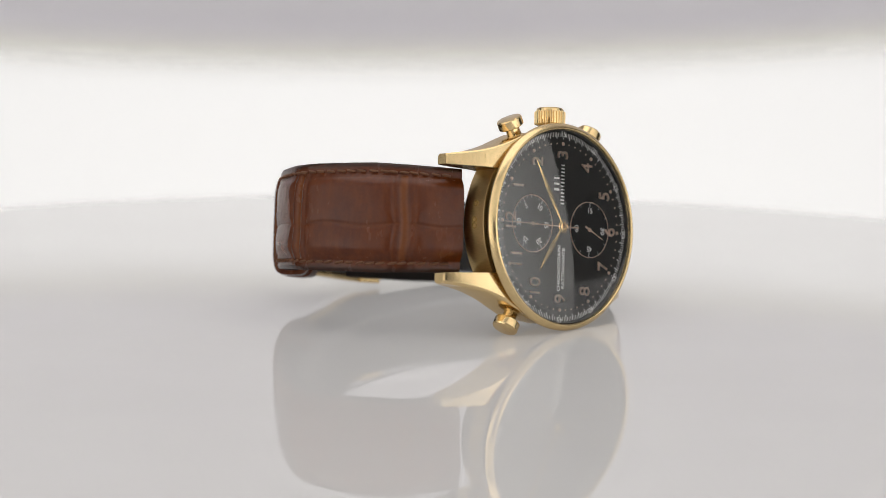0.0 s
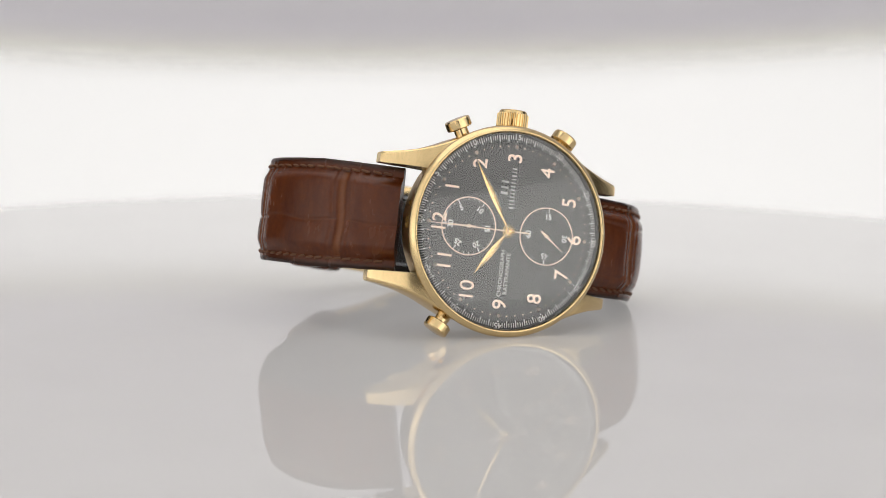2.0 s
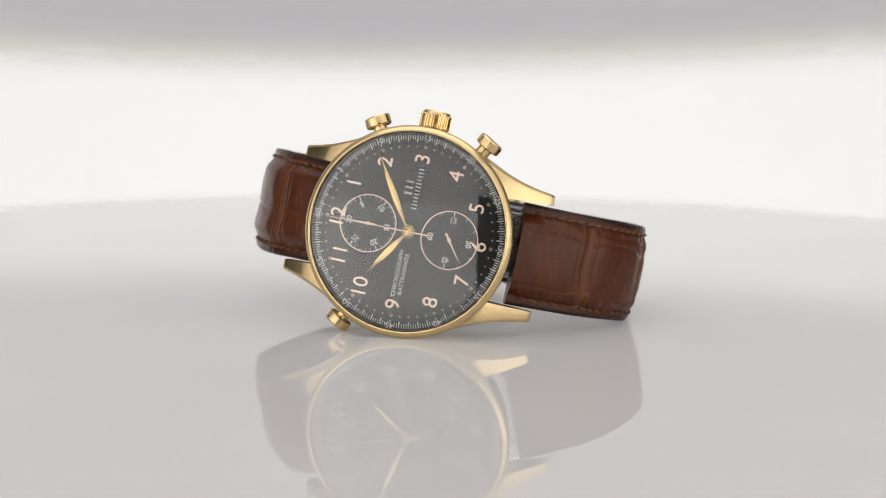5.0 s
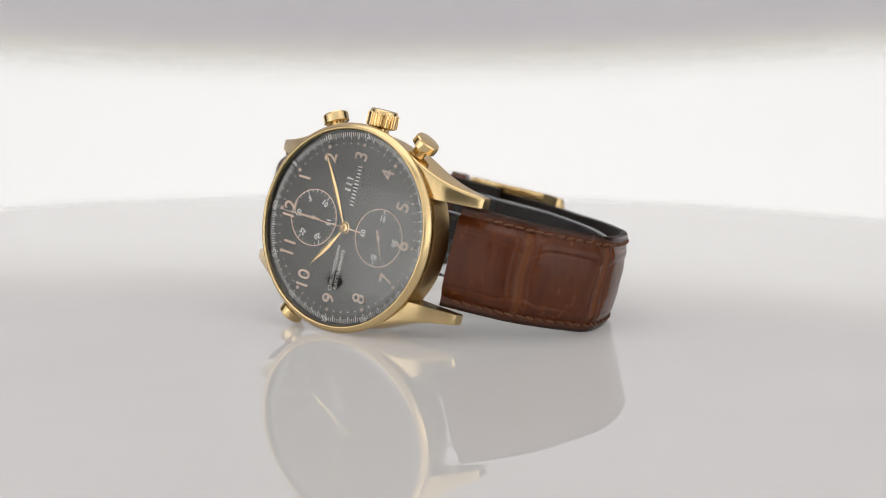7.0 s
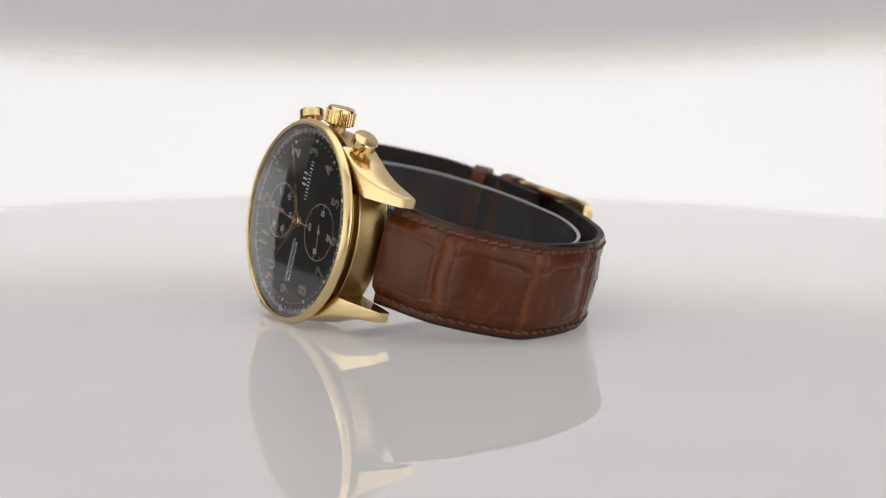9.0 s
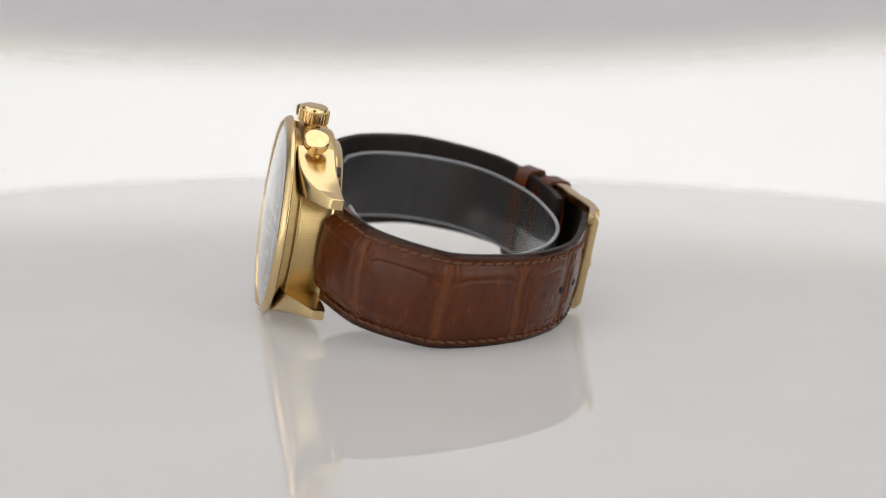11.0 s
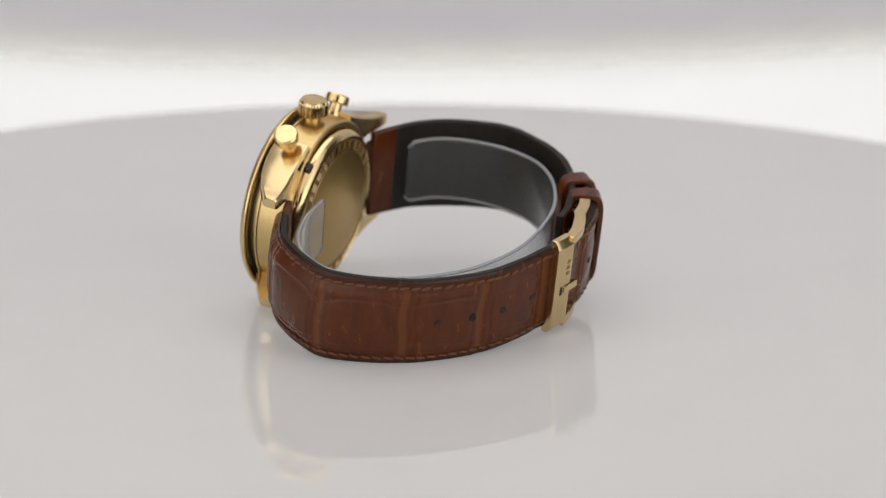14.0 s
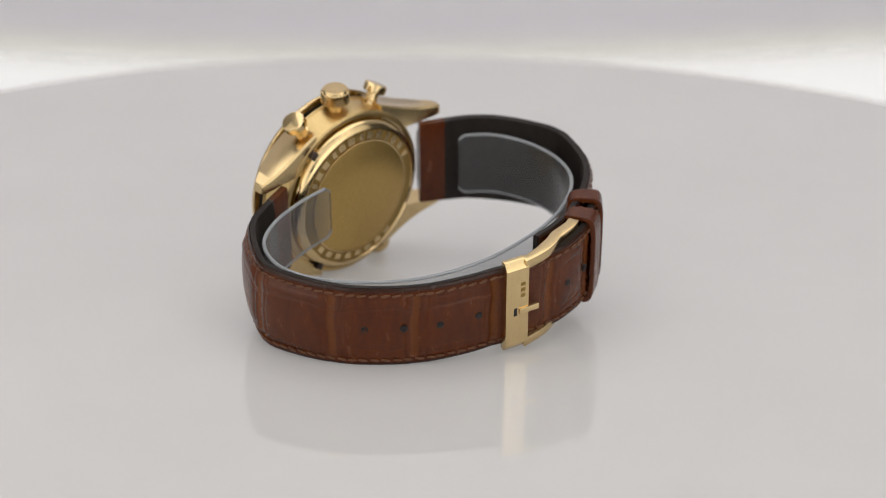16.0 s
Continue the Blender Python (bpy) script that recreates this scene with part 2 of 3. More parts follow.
def spline(points, step):
    """A smooth curve through the points, resampled at even steps: positions, tangents, total length."""
    p = [Vector((*a, 0)) for a in points]
    p = [p[0] * 2 - p[1]] + p + [p[-1] * 2 - p[-2]]
    fine = []
    for k in range(1, len(p) - 2):
        for i in range(24):
            u = i / 24
            a, b, c, d = p[k - 1], p[k], p[k + 1], p[k + 2]
            fine.append(0.5 * (2 * b + (c - a) * u + (2 * a - 5 * b + 4 * c - d) * u * u + (3 * b - a - 3 * c + d) * u ** 3))
    fine.append(p[-2])
    xy = np.array([(v.x, v.y) for v in fine])
    s = np.concatenate([[0], np.cumsum(np.hypot(*np.diff(xy, axis=0).T))])
    n = int(s[-1] / step) + 1
    t = np.linspace(0, s[-1], n)
    x, y = np.interp(t, s, xy[:, 0]), np.interp(t, s, xy[:, 1])
    tx, ty = np.gradient(x), np.gradient(y)
    ln_ = np.hypot(tx, ty)
    return t, x, y, tx / ln_, ty / ln_


# ---- setting ----
def build_setting():
    table = new("turntable")
    tagged(table, "round glossy white acrylic turntable plate under the watch", "turntable")
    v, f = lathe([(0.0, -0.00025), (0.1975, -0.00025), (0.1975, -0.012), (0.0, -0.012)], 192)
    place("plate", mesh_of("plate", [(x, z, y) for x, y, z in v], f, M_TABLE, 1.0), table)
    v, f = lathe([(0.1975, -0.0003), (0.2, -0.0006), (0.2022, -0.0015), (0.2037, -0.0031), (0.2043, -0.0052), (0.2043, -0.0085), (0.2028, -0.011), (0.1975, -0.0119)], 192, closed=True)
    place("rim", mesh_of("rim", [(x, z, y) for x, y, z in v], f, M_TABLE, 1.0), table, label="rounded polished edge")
    v, f = lathe([(0.0, -0.012), (0.06, -0.012), (0.06, -0.02), (0.02, -0.024), (0.02, -0.12), (0.0, -0.12)], 48)
    place("spindle", mesh_of("spindle", [(x, z, y) for x, y, z in v], f, M_DARK, 1.0), table, label="dark metal spindle")
    # backdrop, its brightness mostly emission put into the material
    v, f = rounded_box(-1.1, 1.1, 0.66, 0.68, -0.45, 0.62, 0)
    tagged(place("backdrop", mesh_of("backdrop", v, f, M_BACK, 1.0, False), label="white studio backdrop with an even glow of its own"), category="backdrop", kind="structure")
    # hanging cloth behind the table, its lower edge sagging in the middle and faded out to imitate lens blur
    n = 48
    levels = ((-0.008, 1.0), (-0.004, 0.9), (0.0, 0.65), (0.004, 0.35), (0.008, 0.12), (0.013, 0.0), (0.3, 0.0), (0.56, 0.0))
    m = len(levels)
    vs, fs, edge_fade = [], [], []
    for k in range(n + 1):
        x = -0.6 + 1.2 * k / n
        low = 0.0335 + 0.228 * x * x
        for up, thin in levels:
            vs.append((x, 0.268 + 0.004 * math.sin(x * 30) * min(1, max(0, up) * 8), min(0.62, low + up)))
            edge_fade.append(thin)
    for k in range(n):
        for j in range(m - 1):
            fs.append((k * m + j, k * m + j + 1, k * m + m + j + 1, k * m + m + j))
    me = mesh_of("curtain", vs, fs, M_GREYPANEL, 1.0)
    me.attributes.new("edge_fade", "FLOAT", "POINT").data.foreach_set("value", edge_fade)
    tagged(place("curtain", me, label="pale grey lavender cloth hanging behind the turntable, its lower edge faded out"), category="curtain", kind="structure")
    # room round the set
    for nm, box, m in (("floor", (-1.1, 1.1, -0.9, 0.7, -0.47, -0.45), M_WALL), ("ceiling", (-1.1, 1.1, -0.9, 0.7, 0.64, 0.66), M_WALL),
                       ("wall_west", (-1.12, -1.1, -0.9, 0.7, -0.45, 0.64), M_ROOM), ("wall_east", (1.1, 1.12, -0.9, 0.7, -0.45, 0.64), M_ROOM),
                       ("wall_south", (-1.1, 1.1, -0.92, -0.9, -0.45, 0.64), M_ROOM)):
        v, f = rounded_box(*box, 0)
        tagged(place(nm, mesh_of(nm, v, f, m, 1.0, False)), {"floor": "pale studio floor", "ceiling": "pale studio ceiling"}.get(nm, "dark studio wall"), nm.split("_")[0], kind="structure")
    # glowing cloth round the camera: two bright panels beside it, a dimmer tent above them, a gap for the camera
    def curved_cloth(name, low, high, z0, z1, material, label, group=""):
        n, r = 60, 0.47
        vs, fs = [], []
        for k in range(n + 1):
            a = radians(low + (high - low) * k / n)
            for rr, z in ((r, z0), (r, z1), (r + 0.003, z1), (r + 0.003, z0)):
                vs.append((rr * math.sin(a), -rr * math.cos(a), z))
        for k in range(n):
            for j in range(4):
                fs.append((k * 4 + j, k * 4 + (j + 1) % 4, k * 4 + 4 + (j + 1) % 4, k * 4 + 4 + j))
        fs += [(0, 1, 2, 3), tuple(n * 4 + j for j in (3, 2, 1, 0))]
        ob = place(name, mesh_of(name, vs, fs, material, 1.0, False), label=label)
        return tagged(ob, category=name.replace("_", " "), group=group, kind="structure")
    for low, high, clip in ((-91.0, -10.8, -69.0), (14.0, 88.0, 61.0)):
        panel = curved_cloth("light_panel", low, high, -0.30, 0.14, M_SOFT if low < 0 else M_SOFT_EAST, "curved glowing white cloth panel beside the camera", "light panels")
        curved_cloth("tent_side", low, high, 0.14, 0.21, M_SOFT_MID, "dimly glowing white cloth over the light panel")
        # dark plate added only to make the dark spot reflected in the dial
        v, f = prism([(-0.016, 0.0), (0.0, -0.014), (0.016, 0.0), (0.0, 0.014)], -0.004, 0.004, 0.001)
        place("dark_spot_plate", mesh_of("dark_spot_plate", v, f, M_DARK, 1.0, False), panel, pose(0.455 * math.sin(radians(clip)), -0.455 * math.cos(radians(clip)), 0.007, 0, 0, clip), "dark diamond plate added for the spot reflected in the dial")
    curved_cloth("tent_apron", -10.8, 14.0, -0.30, 0.014, M_SOFT_LOW, "dimly glowing white cloth below the camera's opening")
    curved_cloth("tent_lintel", -10.8, 14.0, 0.156, 0.21, M_SOFT_LOW, "dimly glowing white cloth above the camera's opening")
    curved_cloth("tent_top", -91.0, 88.0, 0.21, 0.62, M_SOFT_DIM, "dimly glowing white cloth of the light tent")
    # the filming camera's lens, seen in reflections
    rig = new("studio_camera")
    tagged(rig, "black studio camera facing the turntable", "camera")
    rig.matrix_world = look((EYE[0], EYE[1] - 0.012, EYE[2] + 0.0018), (EYE[0], EYE[1] - 1.0, EYE[2] + 0.148))
    v, f = lathe([(0.026, 0.0), (0.031, 0.0), (0.033, -0.003), (0.033, -0.09), (0.026, -0.09)], 48, closed=True)
    place("lens_barrel", mesh_of("lens_barrel", [(x, z, y) for x, y, z in v], f, M_DARK, 1.0), rig)
    v, f = lathe([(0.0, -0.006), (0.026, -0.008), (0.026, -0.012), (0.0, -0.012)], 48)
    place("front_lens", mesh_of("front_lens", [(x, z, y) for x, y, z in v], f, mat("lens_glass", (0.01, 0.01, 0.015), 0.05), 1.0), rig)
    v, f = lathe([(0.0, -0.45), (0.06, -0.45), (0.06, -0.44), (0.015, -0.43), (0.015, 0.03), (0.0, 0.03)], 24)
    back = rig.matrix_world.inverted()
    place("stand", mesh_of("stand", [tuple(back @ Vector((x + EYE[0], z + EYE[1] - 0.13, y))) for x, y, z in v], f, M_DARK, 1.0), rig)
    v, f = rounded_box(-0.07, 0.07, -0.05, 0.05, -0.16, -0.09, 0.008)
    place("camera_body", mesh_of("camera_body", v, f, M_DARK, 1.0), rig)


build_setting()


# ---- the watch ----
watch = new("wristwatch")
tagged(watch, "gold chronograph wristwatch, dark dial, brown alligator strap, lying on its side", "wristwatch")
watch.matrix_basis = watch_pose(0.0)


FRONT = Matrix.Translation((0, -0.0008, 0))  # dial, bezel and glass stand proud of the case band


def around(angle, radius, y=0.0):
    """Pose of a mark on the dial: angle in degrees from 12 o'clock, its top pointing outwards."""
    return Matrix.Rotation(radians(angle - 90), 4, "Y") @ Matrix.Translation((0, y * 0.001, radius * 0.001))


def eased(rows, n):
    """A smooth curve through rows of numbers, n steps between neighbours."""
    p = [np.array(r, float) for r in rows]
    p = [p[0] * 2 - p[1]] + p + [p[-1] * 2 - p[-2]]
    out = []
    for k in range(1, len(p) - 2):
        a, b, c, d = p[k - 1:k + 3]
        for u in np.arange(n) / n:
            out.append(0.5 * (2 * b + (c - a) * u + (2 * a - 5 * b + 4 * c - d) * u * u + (3 * b - a - 3 * c + d) * u ** 3))
    return out + [p[-2]]


def build_case():
    v, f = lathe([(16.0, -0.48), (17.9, -0.48), (17.9, 0.9), (18.3, 1.02), (19.3, 1.1), (19.45, 1.17), (19.45, 1.47), (19.35, 1.55), (19.1, 1.6), (18.98, 2.4), (18.88, 4.4), (18.8, 6.4), (18.65, 7.3), (18.3, 7.7), (17.65, 7.75), (17.5, 7.6), (17.45, 6.9), (16.0, 6.9)], 192, closed=True)
    place("case_band", mesh_of("case_band", v, f, M_BRUSH, sharp=28), watch, label="brushed gold case band with a raised lip")
    v, f = lathe([(18.95, 0.2), (18.95, -1.0), (19.0, -1.3), (19.12, -1.45), (19.3, -1.47), (19.55, -1.3), (19.85, -1.0), (20.1, -0.68), (20.22, -0.45), (20.29, -0.2), (20.26, 0.02), (20.15, 0.14), (19.8, 0.2), (19.2, 0.22)], 224, closed=True)
    place("bezel", mesh_of("bezel", v, f, M_HONED, sharp=50), watch, FRONT)
    v, f = lathe([(0.0, 9.6), (12.75, 9.6), (12.8, 9.93), (13.0, 9.93), (13.05, 9.6), (15.2, 9.5), (15.35, 9.8), (15.65, 9.75), (16.3, 9.4), (16.75, 8.9), (17.0, 8.2), (17.02, 6.95), (0.0, 6.95)], 160)
    place("case_back", mesh_of("case_back", v, f, M_GOLD), watch)
    v, f = lathe([(13.08, 9.66), (15.15, 9.56), (15.15, 9.4), (13.08, 9.4)], 128, closed=True)
    place("inscription_ring", mesh_of("inscription_ring", v, f, M_SUNK), watch, label="darker matt gold ring under the raised letters")
    v, f = lathe([(0.0, 9.9), (12.6, 9.9), (12.7, 9.85), (12.7, 9.55), (0.0, 9.55)], 96)
    place("back_disc", mesh_of("back_disc", v, f, M_BACKDISC), watch, label="satin gold disc")
    # lugs
    for sx in (-1, 1):
        for sz in (-1, 1):
            rows = eased([(9.0, 17.6, 9.4, -0.3, 7.4), (12.0, 16.3, 9.6, -0.2, 7.5), (15.0, 14.9, 9.9, 0.3, 7.7), (18.5, 13.65, 10.1, 1.6, 8.1), (21.5, 12.95, 10.2, 3.5, 8.5), (24.2, 12.5, 10.3, 5.5, 8.7), (24.9, 12.3, 10.4, 6.2, 8.5)], 4)
            vs, fs = [], []
            for x, zo, zi, yf, yb in rows:
                c = 0.4
                for y, z in ((yf, zi), (yf, zo - c * 1.6), (yf + c * 0.35, zo - c * 0.5), (yf + c, zo), (yb - c, zo), (yb, zo - c), (yb, zi)):
                    vs.append((sx * x, y, sz * z))
            for k in range(len(rows) - 1):
                for j in range(7):
                    fs.append((k * 7 + j, k * 7 + (j + 1) % 7, k * 7 + 7 + (j + 1) % 7, k * 7 + 7 + j))
            fs += [tuple(range(7)), tuple((len(rows) - 1) * 7 + j for j in range(6, -1, -1))]
            place("lug", mesh_of("lug", vs, fs, M_HONED, sharp=40), watch)
    # crown, along +z
    v, f = lathe([(0, 18.4), (1.7, 18.4), (1.7, 20.0), (2.45, 20.05), (2.75, 20.25), (2.95, 20.4), (2.95, 22.8), (2.78, 23.0), (2.68, 23.4), (2.45, 23.6), (0, 23.7)], 216,
                 wave=lambda j, a: 1.0 if j not in (5, 6) else 1.0 + 0.05 * max(-1, min(1, 2.2 * math.cos(27 * a))))
    v = [(x, z + 3.05, y) for x, y, z in v]
    place("crown", mesh_of("crown", v, f, M_GOLD, sharp=25), watch, label="fluted gold crown")
    # pushers at 2, 4 and 10 o'clock
    for ang in (60.3, 120, 299):
        v, f = lathe([(0, 18.4), (1.75, 18.4), (1.75, 19.6), (1.4, 19.75), (1.35, 21.35), (2.2, 21.4), (2.5, 21.6), (2.52, 21.8), (2.52, 23.1), (2.35, 23.35), (1.9, 23.45), (0, 23.5)], 56)
        place("pusher", mesh_of("pusher", [(x, z, y) for x, y, z in v], f, M_GOLD, sharp=30), watch, Matrix.Translation((0, 0.00305, 0)) @ Matrix.Rotation(radians(ang - 90), 4, "Y"))


build_case()


def build_dial():
    v, f = lathe([(0, 0.15), (18.98, 0.15), (18.98, 0.3), (0, 0.3)], 128)
    dial = place("dial", mesh_of("dial", v, f, M_DIAL), watch, FRONT, label="dark slate grey dial")
    v, f = lathe([(18.85, -0.95), (18.94, -0.95), (18.94, 0.14), (18.7, 0.14)], 128, closed=True)
    place("flange", mesh_of("flange", v, f, M_DIAL), watch, FRONT)
    # minute track: ticks
    vs, fs = [], []
    for k in range(240):
        a = 2 * math.pi * k / 240
        r0, w = (17.2, 0.11) if k % 4 == 0 else (17.6, 0.075)
        if k % 20 in (1, 19):
            continue
        r1 = 17.5 if k % 20 == 0 else 18.45
        c, s = math.cos(a), math.sin(a)
        base = len(vs)
        for r, q in ((r0, -w), (r1, -w), (r1, w), (r0, w)):
            vs.append((c * r - s * q, 0.08, s * r + c * q))
        fs.append((base, base + 1, base + 2, base + 3))
    tagged(place("minute_track", mesh_of("minute_track", vs, fs, M_WHITE, smooth=False), dial), "fine white minute ticks", kind="stuff")
    v, f = lathe([(0.0, -0.18), (0.2, -0.15), (0.34, -0.02), (0.38, 0.14)], 16)
    hour_dot = mesh_of("hour_dot", v, f, M_PINK)
    v, f = lathe([(0.0, 0.04), (0.13, 0.06), (0.15, 0.14)], 8)
    small_dot = mesh_of("minute_dot", v, f, M_PINK)
    for k in range(60):
        big = k % 5 == 0
        place("hour_dot" if big else "minute_dot", hour_dot if big else small_dot, dial, around(k * 6, 16.27))
    for k in range(1, 13):
        place("minute_figure", text_mesh("minute_figure", str(k * 5), 1.6, 0.02, M_WHITE, 0.045), dial, around(k * 30, 18.15, 0.07))
    for k in range(1, 13):
        a = radians(k * 30)
        place("hour_numeral", text_mesh("hour_numeral", str(k), 4.1, 0.34, M_PINK), dial, Matrix.Translation((-0.0141 * math.cos(a), 0.0, 0.0141 * math.sin(a))) @ pose(0, 0, 0, 0, -90))
    for sx, top, step in ((-1, 30, 5), (1, 60, 15)):
        cx = sx * 8.1
        place("subdial", mesh_of("subdial", *[[(x + cx, y, z) for x, y, z in g] if i == 0 else g for i, g in enumerate(lathe([(0, 0.1), (5.4, 0.1), (5.4, 0.2), (0, 0.2)], 64))], M_SUB), dial)
        v, f = ring_flat(5.5, 0.17, 0.03, 0.2, 96)
        place("subdial_ring", mesh_of("subdial_ring", [(x + cx, y, z) for x, y, z in v], f, M_PINK), dial)
        n = 30 if sx < 0 else 12
        vs, fs = [], []
        for k in range(n):
            a = 2 * math.pi * k / n
            r0, w = (4.55, 0.09) if k % (5 if sx < 0 else 3) == 0 else (4.9, 0.06)
            c, s = math.cos(a), math.sin(a)
            b = len(vs)
            for r, q in ((r0, -w), (5.4, -w), (5.4, w), (r0, w)):
                vs.append((cx + c * r - s * q, 0.06, s * r + c * q))
            fs.append((b, b + 1, b + 2, b + 3))
        tagged(place("subdial_ticks", mesh_of("subdial_ticks", vs, fs, M_WHITE, smooth=False), dial), kind="stuff")
        for val in range(step, top + 1, step):
            ang = 360 * val / top
            place("subdial_figure", text_mesh("subdial_figure", str(val), 1.5, 0.02, M_WHITE, 0.04), dial, Matrix.Translation((cx * 0.001, 0, 0)) @ around(ang, 3.75, 0.05))
    for text, x in (("CHRONOGRAPH", -0.45), ("RATTRAPANTE", 0.75)):
        place("dial_line", text_mesh("dial_line", text, 1.17, 0.02, M_WHITE, 0.03), dial, Matrix.Translation((x * 0.001, 0.00007, -0.00815)) @ pose(0, 0, 0, 0, -90))
    # maker's mark: plain bars
    for x, count, length, high in ((-1.6, 3, 3.3, 1.5), (0.1, 12, 8.2, 0.95)):
        step = length / count
        for k in range(count):
            w = step * (0.33 if k % 3 else 0.43)
            z = 8.3 - length / 2 + step * (k + 0.5)
            place("mark_bar", mesh_of("mark_bar", *rounded_box(x - high / 2, x + high / 2, 0.06, 0.12, z - w / 2, z + w / 2, 0.0), M_WHITE, smooth=False), dial)
    return dial


DIAL = build_dial()


def hand_mesh(name, outline, y0, y1, material):
    v, f = prism(outline, y0, y1, 0.04)
    return mesh_of(name, v, f, material, sharp=20)


def leaf(name, length, width, tail, y0, material):
    """A leaf-shaped pointer towards +z with a ridge along its middle."""
    rows = [(-tail, 0.12), (0.6, 0.28)] + [(length * u, width / 2 * w) for u, w in ((0.12, 0.38), (0.2, 0.55), (0.3, 0.78), (0.4, 0.95), (0.48, 1.0), (0.56, 0.95), (0.65, 0.82), (0.75, 0.62), (0.85, 0.4), (0.94, 0.2))] + [(length, 0.03)]
    vs, fs = [], []
    for z, w in rows:
        vs += [(-w, y0 + 0.06, z), (0, y0, z), (w, y0 + 0.06, z), (w, y0 + 0.11, z), (-w, y0 + 0.11, z)]
    n = len(rows)
    for k in range(n - 1):
        for j in range(5):
            fs.append((k * 5 + j, k * 5 + (j + 1) % 5, k * 5 + 5 + (j + 1) % 5, k * 5 + 5 + j))
    fs += [(0, 1, 2, 3, 4), tuple((n - 1) * 5 + j for j in (4, 3, 2, 1, 0))]
    return mesh_of(name, vs, fs, material, sharp=8)


def turned(angle, x=0.0):
    return Matrix.Translation((x * 0.001, 0, 0)) @ Matrix.Rotation(radians(angle - 90), 4, "Y")


SECONDS_AT_START = 204.0


def build_pointers():
    place("hour_pointer", leaf("hour_pointer", 11.0, 1.2, 0.6, -0.38, M_SATIN), watch, FRONT @ turned(304.8))
    place("minute_pointer", leaf("minute_pointer", 15.6, 1.1, 0.6, -0.56, M_SATIN), watch, FRONT @ turned(57.6))
    pts = [(-0.14, -4.2), (0.14, -4.2), (0.1, 0), (0.04, 16.3), (-0.04, 16.3), (-0.1, 0)]
    place("chronograph_pointer", hand_mesh("chronograph_pointer", pts, -0.74, -0.68, M_PINK), watch, FRONT @ turned(359))
    place("split_pointer", hand_mesh("split_pointer", pts, -0.66, -0.60, M_PINK), watch, FRONT @ turned(359.4))
    pts = [(-0.22, -1.5), (0.22, -1.5), (0.16, 0), (0.05, 4.4), (-0.05, 4.4), (-0.16, 0)]
    place("counter_pointer", hand_mesh("counter_pointer", pts, -0.12, -0.04, M_PINK), watch, FRONT @ turned(0, -8.1))
    sec = place("seconds_pointer", hand_mesh("seconds_pointer", pts, -0.12, -0.04, M_PINK), watch, FRONT @ turned(SECONDS_AT_START, 8.1))
    hub = mesh_of("pointer_hub", *lathe([(0.0, -1.05), (0.28, -1.05), (0.36, -0.97), (0.38, -0.5), (0.6, -0.5), (0.62, -0.9), (0.72, -0.97), (0.98, -0.95), (1.1, -0.86), (1.12, -0.55), (1.3, -0.5), (1.32, -0.2), (0.5, 0.1), (0.0, 0.1)], 48), M_SATIN)
    place("pointer_hub", hub, watch, FRONT)
    small = lathe([(0.0, -0.2), (0.3, -0.2), (0.42, -0.1), (0.42, 0.1), (0, 0.1)], 20)
    me = mesh_of("small_hub", *small, M_PINK)
    for x in (-8.1, 8.1):
        place("small_hub", me, watch, FRONT @ Matrix.Translation((x * 0.001, 0, 0)))
    return sec


SECONDS = build_pointers()


def build_crystal():
    rc = 150.0
    prof = [(0.0001, -2.3)]
    for k in range(1, 13):
        r = 18.8 * k / 12
        prof.append((r, -2.3 + r * r / (2 * rc)))
    prof += [(18.93, -1.05)]
    v, f = lathe(prof, 128)
    f = [q for q in f if len(q) == 4]
    ob = place("crystal", mesh_of("crystal", v, f, M_GLASS, sharp=60), watch, FRONT, label="clear domed glass")
    ob.visible_shadow = False


build_crystal()

# ---- strap ----
PATH_A = [(20.3, 5.9), (27, 8.8), (33.5, 12.4), (39.1, 18.9), (41.9, 27.5), (40.9, 35.5), (36.9, 43.4), (32.9, 48.7), (27, 53.4), (20.7, 57.2), (13, 59.8), (5, 62),
          (-2, 63.5), (-8, 63.9), (-14, 62.6), (-19.5, 60), (-24.5, 56), (-28.5, 51)]
PATH_B = [(-20.2, 5.9), (-25, 8.7), (-30.4, 12.4), (-36.5, 18.8), (-39.6, 27), (-39.3, 35), (-36, 43), (-30.7, 49), (-25, 53), (-18.5, 56.2), (-11, 58.3), (-5, 58.9)]
SEAMS_A = ((33.2, 12.5), (42.2, 27.6), (36.9, 43.6), (25.0, 54.7), (9.5, 61.0), (-3, 63.6), (-15, 62.3))
SEAMS_B = ((-29.7, 12.6), (-39.0, 32), (-32.5, 47.5))


def strap_sizes(s, total, first):
    """Half width, padding, thickness and drift of the middle line along the strap."""
    u = s / total
    half = float(np.interp(s, [0, 32, 49, 62, 200], [10.0, 9.55, 9.1, 8.95, 8.9])) + (0.0 if first else float(np.interp(s, [0, 18, 55, 75], [0, 0.8, 0.7, 0.0])))
    pad = 2.0 * max(0.16, 1 - s / 72.0)
    thick = 1.7
    drift = float(np.interp(s, [0, 14, 32, 49, 62, 78, 100, 130], [0, 0.1, 0.35, 1.15, 1.15, 0.8, 0.8, 1.2]) if first else np.interp(s, [0, 13, 35, 60, 100], [0, 0.0, 0.3, 1.2, 1.5]))
    return half, pad, thick, drift


